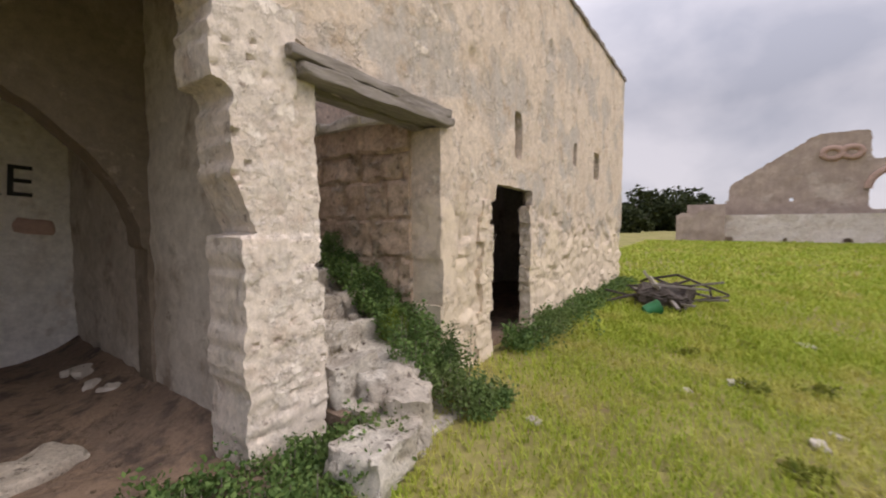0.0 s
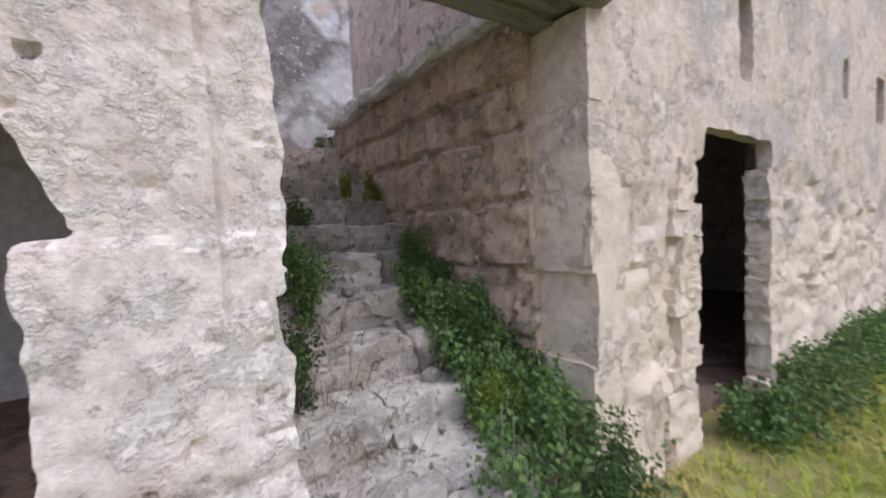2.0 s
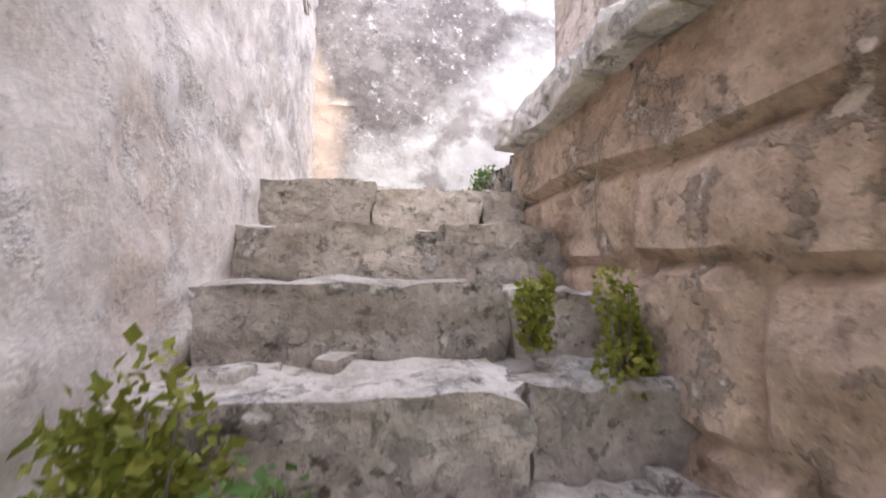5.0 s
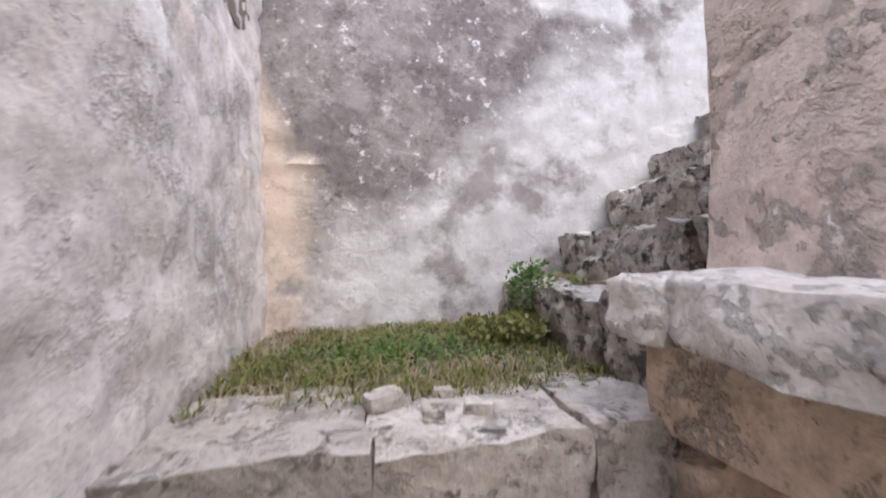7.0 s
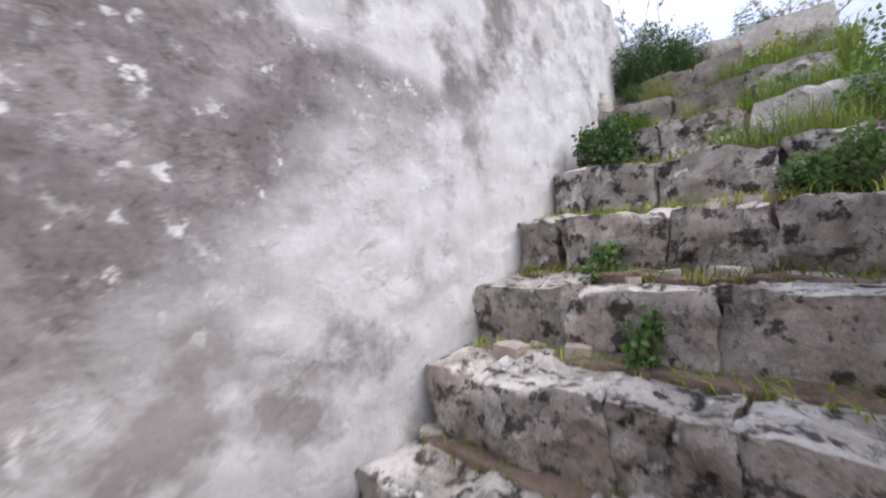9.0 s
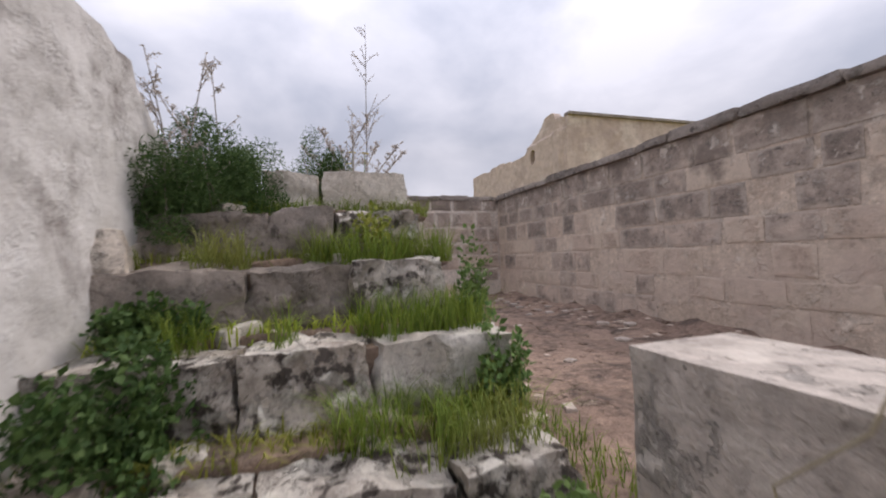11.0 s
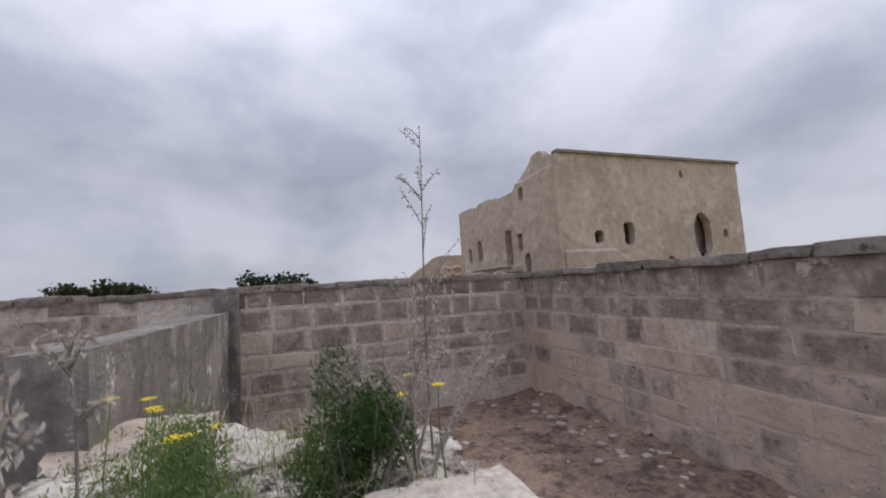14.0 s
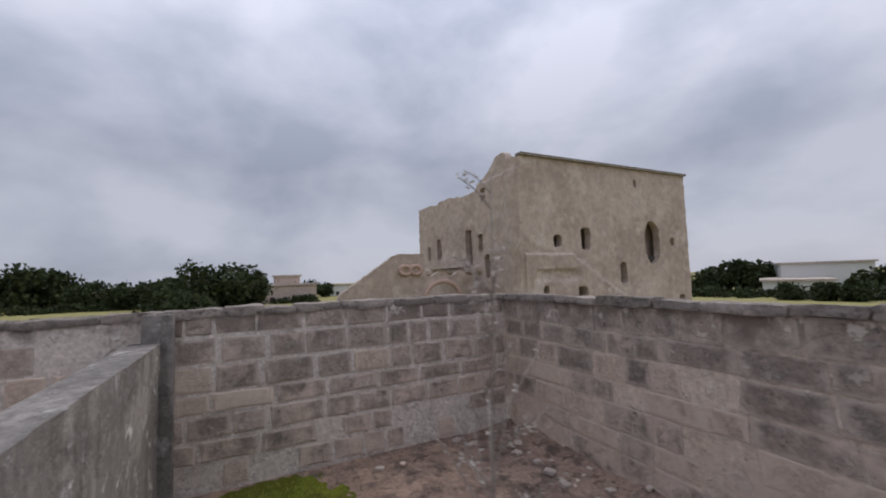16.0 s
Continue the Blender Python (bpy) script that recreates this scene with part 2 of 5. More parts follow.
M_PARAPET = weathered("parapet_plaster", (0.63, 0.52, 0.42), (0.55, 0.445, 0.355), (0.46, 0.365, 0.29), 0.53, 0.57, 0.9, 0.5, spots=0.35, spot_col=(0.32, 0.255, 0.205), streaks=0.3, light=(0.71, 0.62, 0.525), flakes=0.57, grit=0.2)
M_JOINT = weathered("pale_joint_mortar", (0.64, 0.565, 0.495), (0.54, 0.465, 0.405), (0.42, 0.355, 0.305), 0.55, 0.60, 0.8, 0.6, spots=0.33, spot_col=(0.3, 0.25, 0.21), light=(0.74, 0.68, 0.61), flakes=0.56, grit=0.2)
M_ROOFSOIL = weathered("terrace_soil", (0.27, 0.19, 0.148), (0.34, 0.24, 0.185), (0.12, 0.09, 0.075), 0.5, 0.55, 0.8, 1.0, light=(0.36, 0.28, 0.22), flakes=0.60, grit=0.3)
M_CLEANBLOCK = weathered("squared_limestone", (0.56, 0.51, 0.445), (0.48, 0.43, 0.37), (0.40, 0.35, 0.295), 0.52, 0.6, 0.5, 0.5, spots=0.36, spot_col=(0.27, 0.23, 0.19), light=(0.68, 0.63, 0.56), flakes=0.57, grit=0.15)
M_LICHEN = weathered("lichened_step", (0.46, 0.41, 0.36), (0.38, 0.325, 0.275), (0.64, 0.59, 0.515), 0.52, 0.58, 0.6, 1.0, spots=0.455, spot_col=(0.10, 0.085, 0.075), vary=0.2, light=(0.78, 0.74, 0.67), flakes=0.555, grit=0.3, pale_tops=0.6)
M_PARTITION = weathered("streaked_render", (0.21, 0.192, 0.176), (0.29, 0.265, 0.243), (0.13, 0.118, 0.107), 0.53, 0.6, 1.0, 0.6, spots=0.34, spot_col=(0.15, 0.135, 0.122), streaks=0.7, light=(0.60, 0.575, 0.55), flakes=0.585, grit=0.22)
M_WHITEWALL = weathered("old_whitewash", (0.84, 0.815, 0.77), (0.74, 0.70, 0.645), (0.58, 0.50, 0.42), 0.57, 0.63, 1.5, 0.4, spots=0.3, spot_col=(0.36, 0.30, 0.245), light=(0.88, 0.86, 0.82), flakes=0.57)
# the vault's dimness is put into this colour, darker than vault_plaster
M_VAULTSHADE = weathered("shaded_vault", (0.22, 0.18, 0.14), (0.28, 0.235, 0.19), (0.20, 0.165, 0.13), 0.53, 0.58, 1.6, 0.4, light=(0.44, 0.38, 0.31), flakes=0.62)
M_MOSS = weathered("moss", (0.13, 0.15, 0.015), (0.09, 0.10, 0.01), (0.07, 0.065, 0.02), 0.5, 0.6, 0.5, 1.0, light=(0.2, 0.21, 0.03), flakes=0.66)
M_WOOD = timber("grey_timber", (0.36, 0.33, 0.30), (0.15, 0.13, 0.12))
M_DARKWOOD = timber("dark_timber", (0.09, 0.07, 0.06), (0.045, 0.038, 0.035))
M_PALEWOOD = timber("pale_timber", (0.5, 0.46, 0.4), (0.36, 0.32, 0.27))
M_LEAF = leafy("green_leaves", (0.07, 0.14, 0.042), (0.17, 0.27, 0.08), (0.15, 0.20, 0.07))
M_DEEPLEAF = leafy("deep_green_leaves", (0.035, 0.08, 0.022), (0.09, 0.15, 0.045))
M_YELLEAF = leafy("yellow_green_leaves", (0.16, 0.19, 0.03), (0.33, 0.33, 0.07), (0.10, 0.17, 0.03))
M_BLADE = leafy("meadow_blades", (0.27, 0.38, 0.045), (0.47, 0.52, 0.09), (0.56, 0.50, 0.16), 0.7, 0.3)
M_TALL = leafy("tall_blades", (0.10, 0.17, 0.025), (0.22, 0.28, 0.05), (0.30, 0.28, 0.10), 0.7, 0.3)
M_TURF = leafy("landing_turf", (0.13, 0.15, 0.045), (0.27, 0.26, 0.10), (0.24, 0.19, 0.09), 0.7, 0.25)
M_STRAW = leafy("dry_straw", (0.30, 0.25, 0.16), (0.48, 0.42, 0.30), None, 0.8, 0.2)
M_TWIG = plain("dry_twig", (0.20, 0.17, 0.145))
M_SEED = leafy("pale_seed_heads", (0.38, 0.33, 0.29), (0.55, 0.5, 0.45), None, 0.8, 0.3)
M_PETAL = plain("yellow_petals", (0.8, 0.62, 0.02))
M_TREE = leafy("far_foliage", (0.018, 0.03, 0.012), (0.05, 0.065, 0.022), (0.035, 0.045, 0.02), 0.8, 0.1)
M_BARK = plain("bark", (0.09, 0.075, 0.06))
M_INK = plain("black_paint", (0.02, 0.02, 0.02), 0.6)
M_RUST = plain("rust_stain", (0.22, 0.10, 0.055))
M_GREEN = plain("green_plastic", (0.03, 0.22, 0.09), 0.45)
M_WHITE = plain("white_paint", (0.62, 0.62, 0.60))
M_DARK = plain("dark_interior", (0.05, 0.045, 0.04))

M_BACKWALL = weathered("washed_render", (0.21, 0.19, 0.185), (0.30, 0.275, 0.265), (0.20, 0.18, 0.172), 0.52, 0.6, 0.6, 0.35, spots=0.37, spot_col=(0.15, 0.135, 0.127), streaks=0.2, light=(0.55, 0.53, 0.515), flakes=0.585, grit=0.3)


def wash_over(m, washed, warm):
    """A whitewash coat in a broad band along the old stair line, with ragged edges, and bare warm plaster beside the corner."""
    t = m.node_tree
    bsdf = t.nodes["Principled BSDF"]
    old = bsdf.inputs["Base Color"].links[0].from_socket
    pos = t.nodes.new("ShaderNodeNewGeometry").outputs["Position"]
    xyz = t.nodes.new("ShaderNodeSeparateXYZ")
    t.links.new(pos, xyz.inputs[0])

    def calc(op, p, q):
        n = t.nodes.new("ShaderNodeMath")
        n.operation = op
        for k, s in enumerate((p, q)):
            if isinstance(s, float):
                n.inputs[k].default_value = s
            else:
                t.links.new(s, n.inputs[k])
        return n.outputs[0]

    rag = noise_tex(t, pos, 1.6, 8.0, 0.65)
    line = calc("SUBTRACT", xyz.outputs["Z"], calc("MULTIPLY", xyz.outputs["X"], 0.745))
    line = calc("ADD", line, calc("MULTIPLY", rag, 1.5))
    band = ramp(t, line, 3.56, 3.12)
    shade = noise_tex(t, pos, 5.0, 6.0, 0.65)
    coat = mix(t, ramp(t, shade, 0.3, 0.7), (0.47, 0.455, 0.445), washed)
    col = mix(t, band, old, coat)
    high = calc("ADD", calc("SUBTRACT", xyz.outputs["Z"], 0.0), calc("MULTIPLY", rag, 0.35))
    high = calc("ADD", high, calc("MULTIPLY", calc("MINIMUM", calc("SUBTRACT", xyz.outputs["X"], 1.6), 0.0), 1.1))
    col = mix(t, ramp(t, high, 4.42, 4.52), col, coat)
    corner = calc("ADD", xyz.outputs["X"], calc("MULTIPLY", rag, 0.5))
    corner = calc("ADD", corner, calc("MULTIPLY", calc("MAXIMUM", calc("SUBTRACT", xyz.outputs["Z"], 3.35), 0.0), 0.45))
    col = mix(t, ramp(t, corner, 0.52, 0.36), col, warm)
    t.links.new(col, bsdf.inputs["Base Color"])


def ragged_coat(m, colour, size, slope, level, lo, hi):
    """A coat left or grown in ragged patches, thicker towards one side of a height."""
    t = m.node_tree
    bsdf = t.nodes["Principled BSDF"]
    old = bsdf.inputs["Base Color"].links[0].from_socket
    pos = t.nodes.new("ShaderNodeNewGeometry").outputs["Position"]
    xyz = t.nodes.new("ShaderNodeSeparateXYZ")
    t.links.new(pos, xyz.inputs[0])
    lift = t.nodes.new("ShaderNodeMath")
    lift.operation = "MULTIPLY_ADD"
    t.links.new(xyz.outputs["Z"], lift.inputs[0])
    lift.inputs[1].default_value, lift.inputs[2].default_value = slope, -slope * level
    total = t.nodes.new("ShaderNodeMath")
    total.operation = "ADD"
    t.links.new(noise_tex(t, pos, size, 7.0, 0.62), total.inputs[0])
    t.links.new(lift.outputs[0], total.inputs[1])
    tone = mix(t, ramp(t, noise_tex(t, pos, 11.0, 5.0, 0.65), 0.35, 0.65), tuple(c * 0.86 for c in colour), colour)
    t.links.new(mix(t, ramp(t, total.outputs[0], lo, hi), old, tone), bsdf.inputs["Base Color"])


def smeared_edges(m, colour, cover):
    """Mortar smeared over the worn edges of unit blocks."""
    t = m.node_tree
    bsdf = t.nodes["Principled BSDF"]
    old = bsdf.inputs["Base Color"].links[0].from_socket
    xyz = t.nodes.new("ShaderNodeSeparateXYZ")
    t.links.new(t.nodes.new("ShaderNodeTexCoord").outputs["Object"], xyz.inputs[0])
    pos = t.nodes.new("ShaderNodeNewGeometry").outputs["Position"]

    def calc(op, p, q):
        n = t.nodes.new("ShaderNodeMath")
        n.operation = op
        for k, s in enumerate((p, q)):
            if isinstance(s, float):
                n.inputs[k].default_value = s
            else:
                t.links.new(s, n.inputs[k])
        return n.outputs[0]

    side = calc("MAXIMUM", calc("ABSOLUTE", xyz.outputs["X"], 0.0), calc("ABSOLUTE", xyz.outputs["Z"], 0.0))
    rag = calc("ADD", side, calc("MULTIPLY", noise_tex(t, pos, 7.0, 6.0, 0.65), 0.42))
    f = calc("MULTIPLY", ramp(t, rag, 0.56, 0.68), cover)
    t.links.new(mix(t, f, old, colour), bsdf.inputs["Base Color"])


# plaster left on the blocks, lichen along the wall heads
ragged_coat(M_BLOCK, (0.60, 0.495, 0.40), 2.6, -0.12, 4.64, 0.52, 0.62)
ragged_coat(M_DARKBLOCK, (0.50, 0.415, 0.345), 3.0, -0.10, 4.85, 0.60, 0.70)
ragged_coat(M_PALEBLOCK, (0.62, 0.515, 0.415), 2.6, -0.1, 4.64, 0.46, 0.58)
ragged_coat(M_PARAPET, (0.28, 0.24, 0.205), 2.2, 0.32, 5.22, 0.52, 0.64)
ragged_coat(M_JOINT, (0.30, 0.26, 0.225), 2.4, 0.3, 5.43, 0.54, 0.66)
ragged_coat(M_FACADE, (0.78, 0.67, 0.54), 1.5, -0.28, 1.6, 0.50, 0.60)
ragged_coat(M_FACADE, (0.47, 0.435, 0.405), 1.3, 0.10, 5.0, 0.57, 0.68)
ragged_coat(M_BACKWALL, (0.66, 0.64, 0.625), 13.0, 0.0, 0.0, 0.615, 0.65)
for m in (M_BLOCK, M_PALEBLOCK):
    smeared_edges(m, (0.60, 0.495, 0.40), 0.85)
smeared_edges(M_DARKBLOCK, (0.50, 0.425, 0.36), 0.7)
wash_over(M_BACKWALL, (0.66, 0.65, 0.645), (0.66, 0.545, 0.45))
ragged_coat(M_BACKWALL, (0.33, 0.305, 0.295), 2.3, 0.0, 0.0, 0.54, 0.63)
ragged_coat(M_BACKWALL, (0.24, 0.22, 0.21), 1.4, 0.12, 4.7, 0.54, 0.62)
ragged_coat(M_BACKWALL, (0.60, 0.51, 0.43), 0.9, 0.10, 4.5, 0.60, 0.66)
ragged_coat(M_GREYWALL, (0.56, 0.46, 0.375), 1.5, -0.55, 3.65, 0.46, 0.62)
ragged_coat(M_GREYWALL, (0.62, 0.56, 0.50), 2.4, 0.0, 0.0, 0.60, 0.66)
# worn plaster and dark lichen that run over blocks and joints alike
for m in (M_BLOCK, M_DARKBLOCK, M_PALEBLOCK, M_PARAPET):
    ragged_coat(m, (0.60, 0.485, 0.40), 2.3, -0.08, 4.6, 0.50, 0.64)
    ragged_coat(m, (0.24, 0.195, 0.165), 2.6, 0.34, 5.35, 0.52, 0.66)
    ragged_coat(m, (0.60, 0.53, 0.46), 4.2, 0.12, 5.3, 0.64, 0.68)


# ---- mesh helpers ----
def fbm(x, y, z, octaves=3):
    total, amp = 0.0, 1.0
    for _ in range(octaves):
        total += amp * noise.noise(Vector((x, y, z)))
        x, y, z, amp = x * 2.1 + 3.7, y * 2.1 - 1.3, z * 2.1 + 5.1, amp * 0.5
    return total


def mesh_object(name, verts, faces, mat, parent=None, smooth=True, label="", category="", group="", kind="", crisp=0):
    me = bpy.data.meshes.new(name)
    me.from_pydata(verts, [], faces)
    me.materials.append(mat)
    if smooth:
        me.polygons.foreach_set("use_smooth", [True] * len(me.polygons))
        if crisp:
            me.set_sharp_from_angle(angle=radians(crisp))
    me.update()
    ob = new(name, me)
    ob.parent = parent
    return tagged(ob, label, category, group, kind)


def part(name, bm, mat, parent=None, label="", smooth=False):
    me = bpy.data.meshes.new(name)
    bm.to_mesh(me)
    bm.free()
    me.materials.append(mat)
    if smooth:
        me.polygons.foreach_set("use_smooth", [True] * len(me.polygons))
    ob = new(name, me)
    ob.parent = parent
    return tagged(ob, label)


def add_box(bm, x0, x1, y0, y1, z0, z1, bevel=0.0):
    made = bmesh.ops.create_cube(bm, size=1, matrix=Matrix.LocRotScale(((x0 + x1) / 2, (y0 + y1) / 2, (z0 + z1) / 2), None, (x1 - x0, y1 - y0, z1 - z0)))
    if bevel:
        edges = {e for v in made["verts"] for e in v.link_edges}
        bmesh.ops.bevel(bm, geom=list(edges), offset=bevel, segments=1, affect="EDGES")


def box(name, x0, x1, y0, y1, z0, z1, mat, parent=None, bevel=0.0, label="", category="", group="", kind=""):
    bm = bmesh.new()
    add_box(bm, x0, x1, y0, y1, z0, z1, bevel)
    return tagged(part(name, bm, mat, parent), label, category, group, kind)


def relief(name, o, u, v, n, w, h, mat, cell=0.06, thick=0.3, hole=None, amp=0.02, jag=0.04, shape=None, top=None, parent=None, kind="structure", label=""):
    """An uneven wall sheet with thickness, built on a grid: o its lower corner, u and v its axes, n its outward normal.
    hole(a, b) tells what is cut away, shape(a, b) adds depth, top(a) its height at a."""
    o, u, v, n = Vector(o), Vector(u), Vector(v), Vector(n)
    nu, nv = max(1, round(w / cell)), max(1, round(h / cell))
    keep = np.ones((nu, nv), bool)
    if hole:
        for i in range(nu):
            for j in range(nv):
                keep[i, j] = not hole((i + 0.5) * w / nu, (j + 0.5) * h / nv)
    pad = np.zeros((nu + 2, nv + 2), bool)
    pad[1:-1, 1:-1] = keep
    count = pad[:-1, :-1].astype(int) + pad[1:, :-1] + pad[:-1, 1:] + pad[1:, 1:]
    verts = []
    ga, gb = np.meshgrid(np.arange(nu + 1) * w / nu, np.arange(nv + 1) * h / nv, indexing="ij")
    rim = (count > 0) & (count < 4)
    rim[0, :] = rim[-1, :] = rim[:, 0] = rim[:, -1] = False
    for _ in range(2):
        na, nb = ga.copy(), gb.copy()
        for i, j in zip(*np.nonzero(rim)):
            near = [(i + di, j + dj) for di, dj in ((1, 0), (-1, 0), (0, 1), (0, -1)) if 0 < count[i + di, j + dj] < 4]
            if len(near) == 2:
                na[i, j] = 0.4 * ga[i, j] + 0.3 * sum(ga[q] for q in near)
                nb[i, j] = 0.4 * gb[i, j] + 0.3 * sum(gb[q] for q in near)
        ga, gb = na, nb
    for i in range(nu + 1):
        for j in range(nv + 1):
            a, b = float(ga[i, j]), float(gb[i, j])
            if top:
                b = b * top(a) / h
            p = o + u * a + v * b
            border = i in (0, nu) or j in (0, nv)
            if 0 < count[i, j] < 4 and not border:
                p = p + u * jag * noise.noise(p * 5) + v * jag * noise.noise(p * 5 + Vector((9, 4, 2))) + u * jag * 0.8 * noise.noise(p * 17)
            d = amp * (1.2 * noise.noise(p * 1.1) + 0.9 * noise.noise(p * 3.7) + 0.6 * noise.noise(p * 9.5) + 0.35 * noise.noise(p * 21))
            if shape:
                d += shape(a, b)
            verts += [p + n * d, p - n * (thick(a, b) if callable(thick) else thick)]
    at = lambda i, j, k: 2 * (i * (nv + 1) + j) + k
    faces = []
    flip = (u.cross(v)).dot(n) < 0
    for i in range(nu):
        for j in range(nv):
            if not keep[i, j]:
                continue
            quads = [(at(i, j, 0), at(i + 1, j, 0), at(i + 1, j + 1, 0), at(i, j + 1, 0)), (at(i, j, 1), at(i, j + 1, 1), at(i + 1, j + 1, 1), at(i + 1, j, 1))]
            for di, dj, a0, a1 in ((-1, 0, (i, j + 1), (i, j)), (1, 0, (i + 1, j), (i + 1, j + 1)), (0, -1, (i, j), (i + 1, j)), (0, 1, (i + 1, j + 1), (i, j + 1))):
                if not pad[i + 1 + di, j + 1 + dj]:
                    quads.append((at(*a0, 1), at(*a1, 1), at(*a1, 0), at(*a0, 0)))
            faces += [q[::-1] for q in quads] if flip else quads
    used = sorted({k for f in faces for k in f})
    index = {k: i for i, k in enumerate(used)}
    ob = mesh_object(name, [verts[k] for k in used], [tuple(index[k] for k in f) for f in faces], mat, parent, label=label, kind=kind, crisp=42)
    return ob


def rough_stone(sx, sy, sz, seed, amp=0.03, n=7, round_off=0.35):
    """A worn block of stone: verts and faces of a closed box with rounded, uneven faces, centred at its base."""
    verts, faces, index = [], [], {}
    rnd = Vector((seed * 3.17, seed * 1.7, seed * 2.3))

    def vert(p):
        key = (round(p[0], 4), round(p[1], 4), round(p[2], 4))
        if key not in index:
            q = Vector(p)
            s = max(abs(q.x), abs(q.y), abs(q.z))
            ball = q.normalized() * s * 1.25
            edge = (abs(q.x) > 0.8) + (abs(q.y) > 0.8) + (abs(q.z) > 0.8)
            q = q.lerp(ball, round_off * (0.0, 0.25, 0.55, 0.9)[edge])
            w = Vector((q.x * sx / 2, q.y * sy / 2, q.z * sz / 2))
            k = w * 4 + rnd
            off = Vector((noise.noise(k), noise.noise(k + Vector((5, 5, 5))), noise.noise(k + Vector((11, 3, 8)))))
            k = w * 15 + rnd
            off += 0.45 * Vector((noise.noise(k), noise.noise(k + Vector((5, 5, 5))), noise.noise(k + Vector((11, 3, 8)))))
            chip = noise.cell(noise.voronoi(w * 9 + rnd)[1][0] * 6.1)
            w += off * amp + w.normalized() * chip * amp * 0.5
            index[key] = len(verts)
            verts.append((w.x, w.y, w.z + sz / 2))
        return index[key]

    for axis in range(3):
        for side in (-1, 1):
            for i in range(n):
                for j in range(n):
                    quad = []
                    for a, b in ((i, j), (i + 1, j), (i + 1, j + 1), (i, j + 1)):
                        p = [0, 0, 0]
                        p[axis] = side
                        p[(axis + 1) % 3] = -1 + 2 * a / n
                        p[(axis + 2) % 3] = -1 + 2 * b / n
                        quad.append(vert(p))
                    faces.append(tuple(quad if side > 0 else quad[::-1]))
    return verts, faces


def stone(name, x, y, z, sx, sy, sz, seed, mat, parent=None, turn=0.0, tilt=0.0, amp=0.03, n=7, round_off=0.35, label="", category="", group="", kind=""):
    v, f = rough_stone(sx, sy, sz, seed, amp, n, round_off)
    ob = mesh_object(name, v, f, mat, parent, True, label, category, group, kind, 48)
    ob.matrix_basis = pose(x, y, z, tilt, 0, turn)
    return ob


def leaf_mesh(name, points, size, mat, parent=None, up=0.3, slim=0.6, seed=1, label="", category="", group="", kind=""):
    """Many small pointed leaves at the given points."""
    rng = np.random.default_rng(seed)
    pts = np.asarray(points, float)
    c = len(pts)
    d = rng.normal(size=(c, 3))
    d[:, 2] += up
    d /= np.linalg.norm(d, axis=1)[:, None]
    s = np.cross(d, rng.normal(size=(c, 3)))
    s /= np.linalg.norm(s, axis=1)[:, None] + 1e-9
    k = np.cross(d, s)
    L = (size * rng.uniform(0.6, 1.4, c))[:, None]
    verts = np.stack([pts, pts + d * L * 0.45 + s * L * slim * 0.5 + k * L * 0.08, pts + d * L, pts + d * L * 0.45 - s * L * slim * 0.5 + k * L * 0.08], 1).reshape(-1, 3)
    b = 4 * np.arange(c)[:, None]
    faces = np.concatenate([b + [0, 1, 2], b + [0, 2, 3]], 0)
    return mesh_object(name, verts.tolist(), faces.tolist(), mat, parent, False, label, category, group, kind)


def cloud(rng, count, centre, radii, hollow=0.45, lumps=9):
    """Points for foliage: several uneven lumps inside an ellipsoid."""
    cs = rng.normal(size=(lumps, 3))
    cs = cs / np.linalg.norm(cs, axis=1)[:, None] * rng.uniform(0.25, 0.8, (lumps, 1))
    rs = rng.uniform(0.28, 0.5, lumps)
    w = rng.integers(0, lumps, count)
    d = rng.normal(size=(count, 3))
    d /= np.linalg.norm(d, axis=1)[:, None]
    r = hollow + (1 - hollow) * rng.uniform(0, 1, (count, 1)) ** 0.5
    return np.asarray(centre) + (cs[w] + d * r * rs[w][:, None]) * np.asarray(radii)


def blades(name, roots, height, mat, seed=1, lean=0.5, width=0.008, parent=None, label="", category="", kind="stuff"):
    rng = np.random.default_rng(seed)
    p = np.asarray(roots, float)
    c = len(p)
    h = (height * rng.uniform(0.4, 1.4, c))[:, None]
    a = rng.uniform(0, 2 * math.pi, c)
    out = np.stack([np.cos(a), np.sin(a), np.zeros(c)], 1)
    side = np.stack([-np.sin(a), np.cos(a), np.zeros(c)], 1) * width
    bend = (lean * rng.uniform(0.2, 1.3, c))[:, None]
    upv = np.array([0, 0, 1.0])
    mid = p + upv * h * 0.6 + out * h * bend * 0.35
    tip = p + upv * h * (1 - 0.25 * bend) + out * h * bend
    verts = np.stack([p - side, p + side, mid - side * 0.8, mid + side * 0.8, tip], 1).reshape(-1, 3)
    b = 5 * np.arange(c)[:, None]
    faces = np.concatenate([b + [0, 1, 3], b + [0, 3, 2], b + [2, 3, 4]], 0)
    return mesh_object(name, verts.tolist(), faces.tolist(), mat, parent, False, label, category, "", kind)


